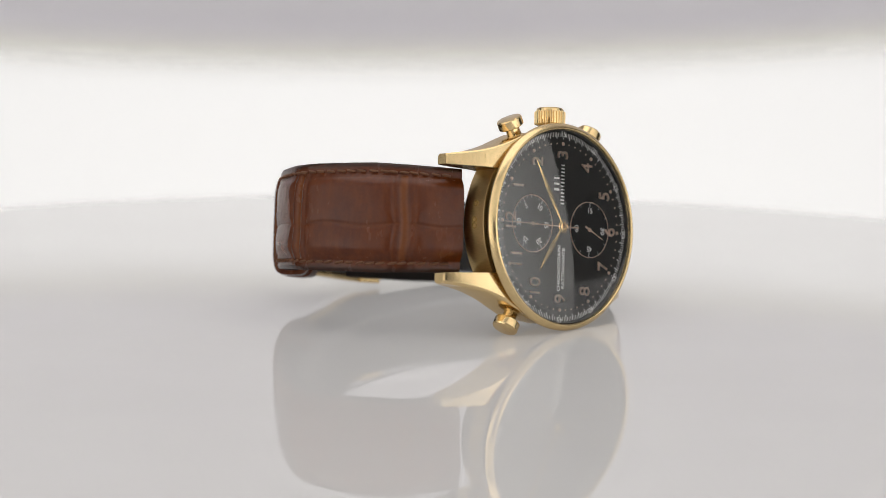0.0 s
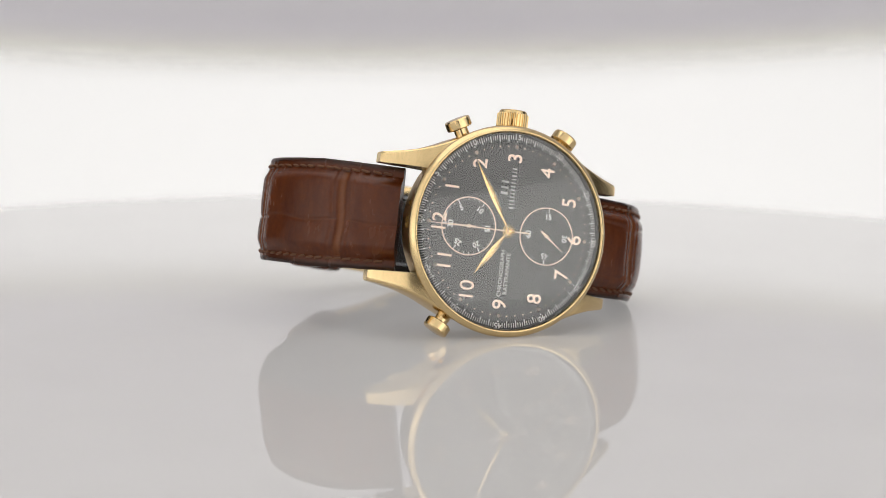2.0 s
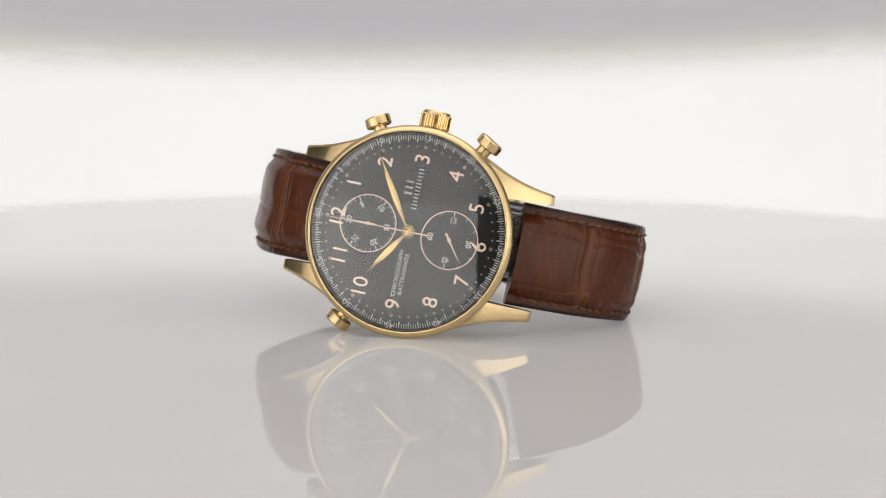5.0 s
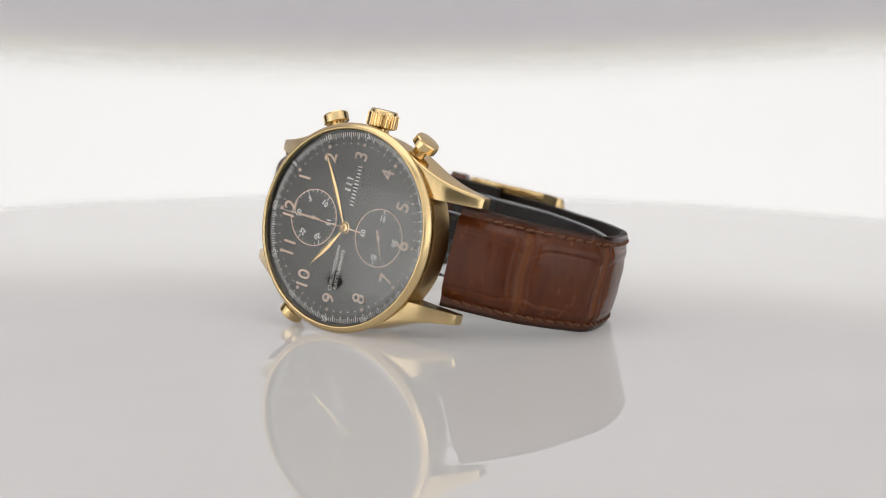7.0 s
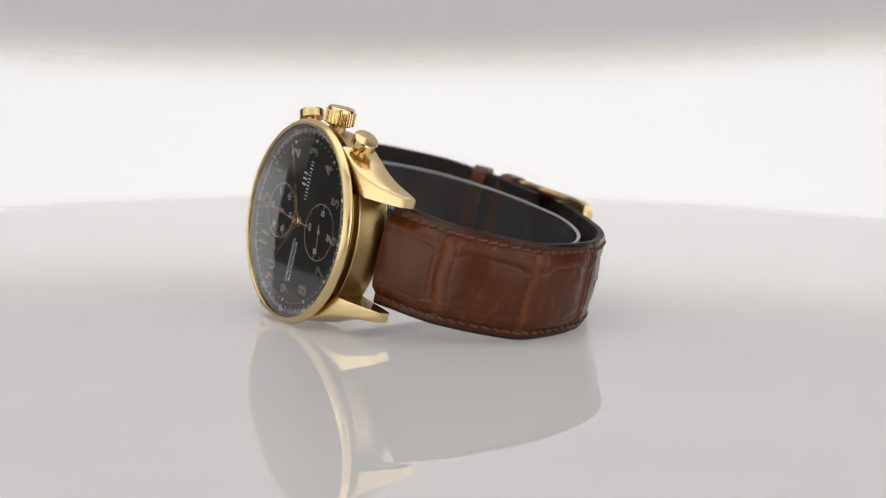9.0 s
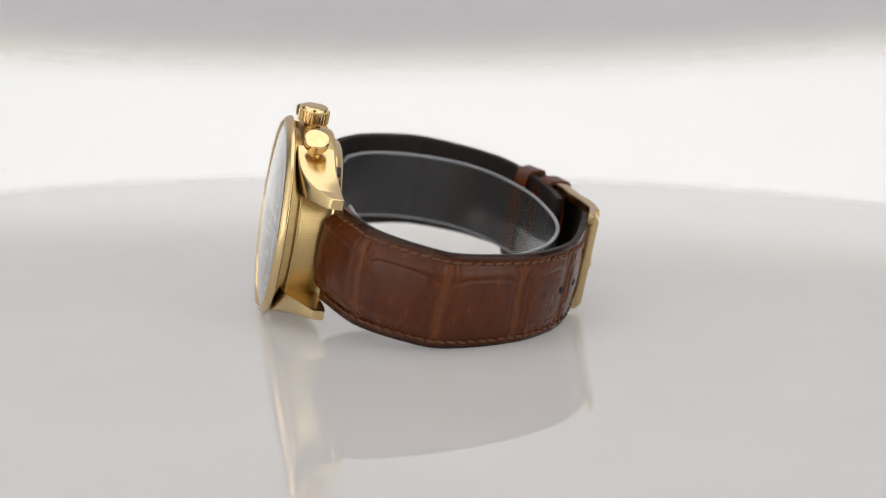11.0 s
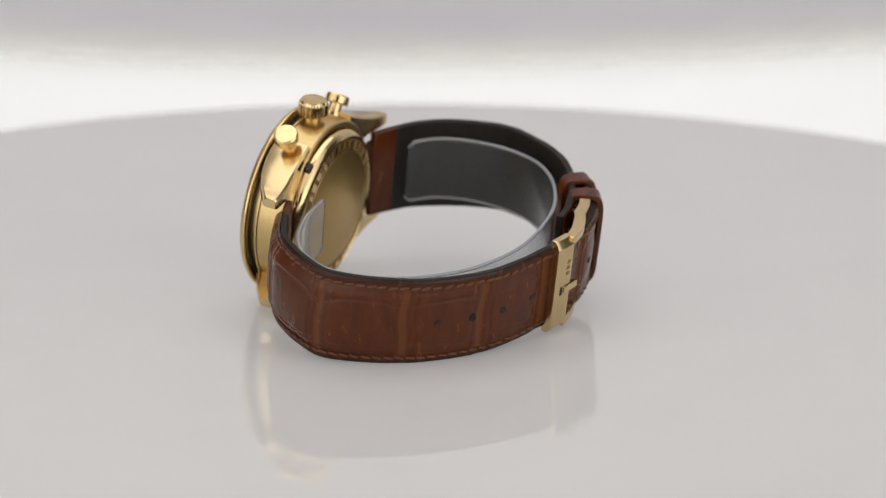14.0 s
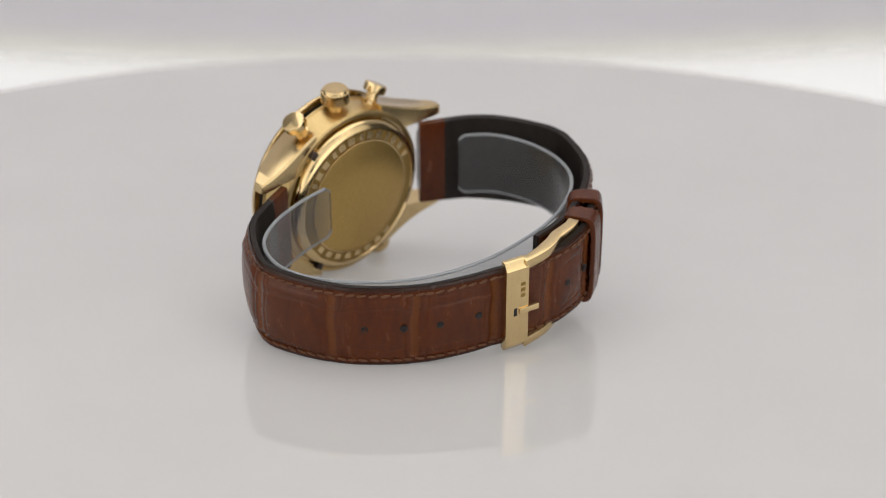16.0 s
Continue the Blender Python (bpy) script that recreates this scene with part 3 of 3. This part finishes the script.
def build_strap(path, seams, first, turn_sign, end_taper):
    t, x, y, tx, ty = spline(path, 0.26)
    total = t[-1]
    # the strap bends most at its seams and runs straighter between them
    marks = sorted(float(t[np.argmin((x - a) ** 2 + (y - b) ** 2)]) for a, b in seams)
    for a, b in zip(marks, marks[1:]):
        i, j = int(np.searchsorted(t, a)), int(np.searchsorted(t, b))
        u = (t[i:j] - t[i]) / (t[j] - t[i])
        lift = 0.45 * np.minimum(1, np.minimum(u, 1 - u) * 6)
        cx, cy = x[i] + (x[j] - x[i]) * u, y[i] + (y[j] - y[i]) * u
        ox, oy = ty[i:j] * turn_sign, -tx[i:j] * turn_sign
        x[i:j], y[i:j] = x[i:j] * 0.5 + cx * 0.5 + ox * lift * 0.6, y[i:j] * 0.5 + cy * 0.5 + oy * lift * 0.6
    kernel = np.exp(-np.linspace(-2, 2, 13) ** 2)
    kernel /= kernel.sum()
    for g in (x, y):
        g[6:-6] = np.convolve(g, kernel, "valid")
    tx, ty = np.gradient(x), np.gradient(y)
    size = np.hypot(tx, ty)
    tx, ty = tx / size, ty / size
    nx, ny = ty * turn_sign, -tx * turn_sign
    nw = 91
    vs, seam_value, edge_value = [], [], []
    seams = [float(t[np.argmin((x - a) ** 2 + (y - b) ** 2)]) for a, b in seams]
    rng = np.random.default_rng(3 if first else 4)
    wob = rng.normal(0, 1, (len(seams), 4))
    for i, s in enumerate(t):
        half, pad, thick, drift = strap_sizes(s, total, first)
        if end_taper and total - s < 9:
            q = (9 - (total - s)) / 9
            half *= math.sqrt(max(0.02, 1 - q * q))
        for j in range(nw):
            w = -1 + 2 * j / (nw - 1)
            a = abs(w)
            q = min(1.0, max(0.0, (a - 0.52) / 0.27))
            up = (1 - q ** 2.2) * (1 - 0.08 * a * a)
            edge = 0.35 * max(0.0, (a - 0.93) / 0.07) ** 2
            h = pad * (up - 1) - edge
            g = 0.0
            for k, c in enumerate(seams):
                cc = c + 0.3 * math.sin(w * 2 + wob[k][0] * 2) + 0.15 * math.sin(w * 6 + wob[k][1] * 3)
                away = abs(s - cc)
                g = max(g, math.exp(-(away / 0.95) ** 3), 0.42 * math.exp(-((away - 2.0 - 0.25 * a) / 0.27) ** 2))
            valley = max([math.exp(-((s - c) / 2.6) ** 2) for c in seams])
            near = max([math.exp(-((s - c) / 3.2) ** 4) for c in seams])
            rim = max(0.0, min(abs(s - c) for c in seams) - 0.9)
            for row, depth in () if not first else ((0.5 + 0.02 * math.sin(s * 0.31 + 1) - 0.1 * near, 0.5), (-0.58 + 0.02 * math.sin(s * 0.37) + 0.1 * near, 0.44)):
                g = max(g, depth * math.exp(-((w - row) / 0.036) ** 2) * (0.6 + 0.4 * abs(math.sin(s * 0.07 + row * 5))))
                rim = min(rim, abs(w - row) * half)
            if not first:
                g = max(g, 0.5 * math.exp(-((w + 0.14 + 0.03 * math.sin(s * 0.4)) / 0.03) ** 2))
                rim = min(rim, abs(w + 0.14) * half)
            if a > 0.78:
                g *= 0.25
            if a < 0.78:
                h -= 0.22 * valley * (1 - (a / 0.78) ** 4)
            h += 0.26 * (1 - math.exp(-(rim / 2.2) ** 2)) * max(0.0, 1 - (a / 0.75) ** 6) - 0.13 if a < 0.75 else 0.0
            h -= 0.36 * g
            h += 0.07 * noise.noise(Vector((s * 0.25, w * 2.5, 3.0))) + 0.025 * noise.noise(Vector((s * 1.1, w * 5.0, 7.0)))
            vs.append((x[i] + nx[i] * h, y[i] + ny[i] * h, drift + w * half))
            seam_value.append(min(1.0, g * 1.15 if g > 0.55 else g * g))
            edge_value.append(min(1.0, max(0.0, (a - 0.885) / 0.06)))
        for w in (0.97, -0.97):
            d = -(pad + thick * 0.4)
            vs.append((x[i] + nx[i] * d, y[i] + ny[i] * d, drift + w * half))
            seam_value.append(0.0)
            edge_value.append(1.0)
    m = nw + 2
    n = len(t)
    fs = []
    for i in range(n - 1):
        for j in range(m):
            fs.append((i * m + j, i * m + (j + 1) % m, (i + 1) * m + (j + 1) % m, (i + 1) * m + j))
    fs += [tuple(range(m)), tuple((n - 1) * m + j for j in range(m - 1, -1, -1))]
    me = mesh_of("strap", vs, fs, M_LEATHER, sharp=50)
    seam = me.attributes.new("seam", "FLOAT", "POINT")
    seam.data.foreach_set("value", seam_value)
    dye = me.attributes.new("edge", "FLOAT", "POINT")
    dye.data.foreach_set("value", edge_value)
    ob = place("strap", me, watch, label="brown alligator leather strap with holes" if first else "brown alligator leather strap with buckle")
    # lining, and the leather turned in at the lug
    def slab(i0, i1, step):
        vs, fs = [], []
        for i in list(range(i0, i1, step)) + [i1]:
            half, pad, thick, drift = strap_sizes(t[i], total, first)
            if end_taper and total - t[i] < 9:
                q = (9 - (total - t[i])) / 9
                half *= math.sqrt(max(0.02, 1 - q * q))
            for d, w in ((pad + thick * 0.3, 1.0), (pad + thick * 0.3, -1.0), (pad + thick * 0.92, -0.985), (pad + thick, -0.94), (pad + thick, 0.94), (pad + thick * 0.92, 0.985)):
                vs.append((x[i] - nx[i] * d, y[i] - ny[i] * d, drift + w * half))
        for i in range(len(vs) // 6 - 1):
            for j in range(6):
                fs.append((i * 6 + j, i * 6 + (j + 1) % 6, (i + 1) * 6 + (j + 1) % 6, (i + 1) * 6 + j))
        last = len(vs) - 6
        fs += [tuple(range(6)), tuple(last + j for j in range(5, -1, -1))]
        return vs, fs
    turn = int(np.searchsorted(t, 5.5))
    place("lining", mesh_of("lining", *slab(turn, n - 1, 3), M_LINING, sharp=40), ob, label="black leather lining")
    place("turned_end", mesh_of("turned_end", *slab(0, turn, 2), M_LEATHER, sharp=40), ob)
    # stitches
    v, f = lathe([(0.0, -0.92), (0.2, -0.84), (0.25, -0.45), (0.28, 0.0), (0.25, 0.45), (0.18, 0.84), (0, 0.92)], 8)
    st = mesh_of("stitch", v, f, M_THREAD)
    pos = 3.0
    stop = total - (8 if end_taper else 6)
    rs = np.random.default_rng(7)
    while pos < stop:
        for w in (-0.84, 0.84):
            i = int(np.searchsorted(t, pos + rs.normal(0, 0.12)))
            half, pad, thick, drift = strap_sizes(t[i], total, first)
            h = -pad + 0.12
            tang = Vector((tx[i], ty[i], 0.0))
            out = Vector((nx[i], ny[i], 0.0))
            side = Vector((0, 0, 1))
            lean = 0.16 * (1 if w > 0 else -1) + rs.normal(0, 0.05)
            yv = (tang + side * lean - out * 0.04).normalized()
            xv = out
            zv = xv.cross(yv).normalized()
            mm = Matrix((xv, yv, zv)).transposed().to_4x4()
            mm.translation = Vector((x[i] + nx[i] * h, y[i] + ny[i] * h, drift + w * half)) * 0.001
            place("stitch", st, ob, mm)
        pos += 2.2
    return ob, (t, x, y, nx, ny)


STRAP_A, LINE_A = build_strap(PATH_A, SEAMS_A, True, 1.0, True)
STRAP_B, LINE_B = build_strap(PATH_B, SEAMS_B, False, -1.0, False)



def band_between(line, s0, s1, z0, z1, lift, thick, n=24):
    """A flat band that follows a strap's line from s0 to s1, at that lift over its outer face."""
    t, x, y, nx, ny = line
    vs, fs = [], []
    for i in range(n + 1):
        s = s0 + (s1 - s0) * i / n
        px, py, qx, qy = (float(np.interp(s, t, g)) for g in (x, y, nx, ny))
        for h, z in ((lift, z0), (lift + thick, z0), (lift + thick, z1), (lift, z1)):
            vs.append((px + qx * h, py + qy * h, z))
    for i in range(n):
        for j in range(4):
            fs.append((i * 4 + j, i * 4 + (j + 1) % 4, i * 4 + 4 + (j + 1) % 4, i * 4 + 4 + j))
    fs += [(0, 1, 2, 3), tuple(n * 4 + j for j in (3, 2, 1, 0))]
    return vs, fs


def nearest_s(line, px, py):
    t, x, y, _, _ = line
    return float(t[np.argmin((x - px) ** 2 + (y - py) ** 2)])


def bevelled(v, f, width):
    bm = bmesh.new()
    vv = [bm.verts.new(p) for p in v]
    for q in f:
        bm.faces.new([vv[k] for k in q])
    bmesh.ops.recalc_face_normals(bm, faces=bm.faces)
    sharp = [e for e in bm.edges if len(e.link_faces) == 2 and e.calc_face_angle() > 0.7]
    bmesh.ops.bevel(bm, geom=sharp, offset=width, segments=2, affect="EDGES", profile=0.6)
    bm.verts.index_update()
    out = [tuple(p.co) for p in bm.verts], [tuple(p.index for p in q.verts) for q in bm.faces]
    bm.free()
    return out


def build_buckle():
    s0 = nearest_s(LINE_A, 5.6, 61.9)
    zc, hz = 1.3, 10.3
    # front bar, its ends chamfered towards the arms
    t, x, y, nx, ny = LINE_A
    vs, fs = [], []
    outline = ((-hz, -0.6), (-hz, 0.7), (-hz + 1.5, 1.75), (hz - 1.5, 1.75), (hz, 0.7), (hz, -0.6))
    for k in range(7):
        s = s0 - 2.6 + 5.0 * k / 6
        px, py, qx, qy = (float(np.interp(s, t, g)) for g in (x, y, nx, ny))
        for z, h in outline:
            vs.append((px + qx * h, py + qy * h, zc + z))
    for k in range(6):
        for j in range(6):
            fs.append((k * 6 + j, k * 6 + (j + 1) % 6, k * 6 + 6 + (j + 1) % 6, k * 6 + 6 + j))
    fs += [tuple(range(6)), tuple(36 + j for j in (5, 4, 3, 2, 1, 0))]
    v, f = bevelled(vs, fs, 0.28)
    frame_part = place("buckle", mesh_of("buckle", v, f, M_HONED, sharp=25), watch, label="honed gold pin buckle")
    # side arms, bending back towards the strap
    for sz in (-1, 1):
        t, x, y, nx, ny = LINE_A
        vs, fs = [], []
        n = 20
        for i in range(n + 1):
            u = i / n
            s = s0 + 1.6 + u * 19.5
            px, py, qx, qy = (float(np.interp(s, t, g)) for g in (x, y, nx, ny))
            drop = 0.0 - 4.2 * min(1, u * 1.7)
            high = 1.75 + 1.1 * min(1, u * 3) - 0.6 * u
            zo, zi = zc + sz * (hz - 0.1 - 0.5 * u), zc + sz * (hz - 2.1 - 0.3 * u)
            for h, z in ((drop, zi), (drop + high, zi), (drop + high, zo), (drop, zo)):
                vs.append((px + qx * h, py + qy * h, z))
        for i in range(n):
            for j in range(4):
                fs.append((i * 4 + j, i * 4 + (j + 1) % 4, i * 4 + 4 + (j + 1) % 4, i * 4 + 4 + j))
        fs += [(0, 1, 2, 3), tuple(n * 4 + j for j in (3, 2, 1, 0))]
        v, f = bevelled(vs, fs, 0.3)
        place("buckle_arm", mesh_of("buckle_arm", v, f, M_HONED, sharp=30), frame_part)
    # tongue
    v, f = bevelled(*band_between(LINE_A, s0 + 0.1, s0 + 4.6, zc - 1.7, zc - 0.3, 0.9, 1.2, 10), 0.3)
    place("tongue", mesh_of("tongue", v, f, M_GOLD, sharp=30), frame_part)
    # near-black strip on the bar stands in for the notch's shade
    v, f = band_between(LINE_A, s0 - 1.0, s0 - 0.3, zc - 1.9, zc - 0.1, 1.45, 0.34, 2)
    place("tongue_notch_shade", mesh_of("tongue_notch_shade", v, f, M_HOLE_SHADE), frame_part)
    # engraved maker's mark: plain bars
    for k in range(3):
        v, f = band_between(LINE_A, s0 + 0.5, s0 + 1.5, zc + 2.2 + k * 1.3, zc + 3.0 + k * 1.3, 1.5, 0.29, 2)
        place("mark_bar", mesh_of("mark_bar", v, f, M_SUNK), frame_part)
    # holes in the strap: near-black plugs stand in for the shade inside
    for px, py in ((32.7, 48.7), (26.9, 53.4), (20.6, 57.2), (12.9, 59.8), (-7.9, 63.9), (-14.0, 62.6)):
        s = nearest_s(LINE_A, px, py)
        t, x, y, nx, ny = LINE_A
        i = int(np.argmin(abs(t - s)))
        drift = strap_sizes(s, t[-1], True)[3]
        v, f = lathe([(0.0, 0.02), (0.50, 0.02), (0.66, 0.09), (0.77, 0.02), (0.79, -0.5), (0.0, -0.5)], 20)
        out = Vector((nx[i], ny[i], 0))
        up = Vector((0, 0, 1))
        m = Matrix((up.cross(out) * -1, out, up)).transposed().to_4x4()
        m.translation = Vector((x[i] + nx[i] * 0.1, y[i] + ny[i] * 0.1, drift)) * 0.001
        place("strap_hole_plug", mesh_of("strap_hole_plug", v, f, M_HOLE_SHADE), STRAP_A, m)


build_buckle()


def build_keepers():
    """Two leather loops round both layers of the strap."""
    t, x, y, nx, ny = LINE_A
    for px, py, wide in ((-18.0, 60.9, 4.3), (-24.2, 56.3, 4.3)):
        s = nearest_s(LINE_A, px, py)
        vs, fs = [], []
        zc, hz = 0.9, 9.7
        loop = []
        for a in range(32):
            ang = 2 * math.pi * a / 32
            c, q = math.cos(ang), math.sin(ang)
            c = math.copysign(abs(c) ** 0.35, c)
            q = math.copysign(abs(q) ** 0.45, q)
            loop.append((c, q))
        for k, w in enumerate((-0.5, -0.46, 0.46, 0.5)):
            ss = s + w * wide
            px_, py_, qx, qy = (float(np.interp(ss, t, g)) for g in (x, y, nx, ny))
            thick = 0.25 if k in (0, 3) else 0.55
            for inner in (0, 1):
                for c, q in loop:
                    h = -2.6 + q * (3.3 + (thick if not inner else -0.4))
                    z = zc + c * (hz + (thick if not inner else -0.4))
                    vs.append((px_ + qx * h, py_ + qy * h, z))
        m = len(loop)
        for k in range(3):
            for inner in (0, 1):
                b0, b1 = (k * 2 + inner) * m, ((k + 1) * 2 + inner) * m
                for j in range(m):
                    fs.append((b0 + j, b0 + (j + 1) % m, b1 + (j + 1) % m, b1 + j))
        for k in (0, 3):
            b0 = k * 2 * m
            for j in range(m):
                fs.append((b0 + j, b0 + (j + 1) % m, b0 + m + (j + 1) % m, b0 + m + j))
        place("keeper", mesh_of("keeper", vs, fs, M_LEATHER, sharp=50), watch, label="brown leather keeper loop")


build_keepers()


def build_insert():
    """The clear plastic strip that holds the strap open."""
    path = [(-25.5, 13.8), (-31.0, 19), (-33.8, 27), (-33.6, 35.5), (-30.5, 43), (-24, 48.8), (-14, 53.3), (-4, 55), (6, 55.3), (15, 53.5), (24, 49.2), (32, 42.0), (36.3, 34.5), (37.2, 27.3),
            (34.2, 20), (28, 15.3), (19, 12.4), (9.7, 11.4)]
    t, x, y, tx, ty = spline(path, 1.2)
    vs, fs = [], []
    n = len(t)
    for i in range(n):
        u = t[i] / t[-1]
        zc = -0.6 + 1.9 * min(1, u * 2)
        hw = 7.2 if u < 0.7 else 7.2 - 1.2 * (u - 0.7) / 0.3
        edge = min(t[i], t[-1] - t[i])
        if edge < 1.5:
            hw -= 1.2 * (1 - edge / 1.5) ** 2
        for h, w in ((0.0, 1.0), (0.0, -1.0), (0.6, -1.0), (0.6, 1.0)):
            vs.append((x[i] + ty[i] * h, y[i] - tx[i] * h, zc + w * hw))
    for i in range(n - 1):
        for j in range(4):
            fs.append((i * 4 + j, i * 4 + (j + 1) % 4, i * 4 + 4 + (j + 1) % 4, i * 4 + 4 + j))
    fs += [(0, 1, 2, 3), tuple((n - 1) * 4 + j for j in (3, 2, 1, 0))]
    ob = place("strap_support", mesh_of("strap_support", vs, fs, M_PLASTIC, sharp=40), watch, label="clear plastic strip holding the strap open")
    ob.visible_shadow = False
    for sign in (-1, 1):
        vs, fs = [], []
        for i in range(n):
            u = t[i] / t[-1]
            zc = -0.6 + 1.9 * min(1, u * 2)
            hw = 7.2 if u < 0.7 else 7.2 - 1.2 * (u - 0.7) / 0.3
            edge = min(t[i], t[-1] - t[i])
            if edge < 1.5:
                hw -= 1.2 * (1 - edge / 1.5) ** 2
            for q in range(6):
                a = 2 * math.pi * q / 6
                h = 0.3 + 0.42 * math.cos(a)
                vs.append((x[i] + ty[i] * h, y[i] - tx[i] * h, zc + sign * hw + 0.3 * math.sin(a)))
        for i in range(n - 1):
            for j in range(6):
                fs.append((i * 6 + j, i * 6 + (j + 1) % 6, i * 6 + 6 + (j + 1) % 6, i * 6 + 6 + j))
        fs += [tuple(range(6)), tuple((n - 1) * 6 + j for j in range(5, -1, -1))]
        place("support_edge", mesh_of("support_edge", vs, fs, M_PLASTIC_EDGE), ob, label="frosted rounded edge")


build_insert()


def build_back_marks():
    """Raised marks on the case back: the maker's name and the number as plain bars on an arc."""
    def arc_bar(a0, a1, r0, r1):
        vs, fs = [], []
        n = 4
        for i in range(n + 1):
            a = radians(a0 + (a1 - a0) * i / n)
            for r, yy in ((r0, 9.86), (r1, 9.78), (r1, 9.45), (r0, 9.45)):
                vs.append((-math.cos(a) * r, yy, math.sin(a) * r))
        for i in range(n):
            for j in range(4):
                fs.append((i * 4 + j, i * 4 + (j + 1) % 4, i * 4 + 4 + (j + 1) % 4, i * 4 + 4 + j))
        fs += [(0, 1, 2, 3), tuple(n * 4 + j for j in (3, 2, 1, 0))]
        return vs, fs
    for k in range(13):
        a = 20 + k * 10.5
        place("mark_bar", mesh_of("mark_bar", *arc_bar(a, a + (6.6 if k % 3 else 4.2), 13.3, 14.95), M_HONED, smooth=False), watch)
    for k in range(8):
        a = 215 + k * 12.0
        place("mark_bar", mesh_of("mark_bar", *arc_bar(a, a + 7.0, 13.4, 14.7), M_HONED, smooth=False), watch)

    # solid dark brown blocks stand in for the shade inside two case slots
    for ang in (128, 232):
        v, f = rounded_box(-0.9, 0.9, 7.4, 8.9, 16.7, 18.0, 0.15)
        place("notch_shade_block", mesh_of("notch_shade_block", v, f, M_NOTCH_SHADE), watch, turned(ang))
    v, f = rounded_box(-0.25, 0.25, 1.9, 2.0, -0.4, 0.4, 0)
    for x, z in ((-17.6, 12.0), (-18.6, 12.1)):
        place("hallmark", mesh_of("hallmark", [(a + x, 1.55 + b - 1.95 + (0.25 if x < -18 else 0), c + z) for a, b, c in v], f, M_BRUSH), watch)

    v, f = lathe([(0.35, 0.0), (0.62, 0.0), (0.62, 0.12), (0.35, 0.12)], 16, closed=True)
    ring = mesh_of("hallmark", [(y - 18.98, x + 4.2, z) for x, y, z in v], f, M_SUNK)
    for z in (3.4, 0.1, -1.1):
        place("hallmark", ring, watch, turned(90 + z * 2.9))


build_back_marks()


# ---- motion, keyed last ----
def motions():
    key_times = [k * 0.5 for k in range(33)]
    walk(bpy.data.objects["turntable"], [(t, turntable_pose(t)) for t in key_times])
    walk(watch, [(t, watch_pose(t)) for t in key_times])
    walk(SECONDS, [(float(t), FRONT @ turned(SECONDS_AT_START + 6.0 * t, 8.1)) for t in range(17)])


motions()
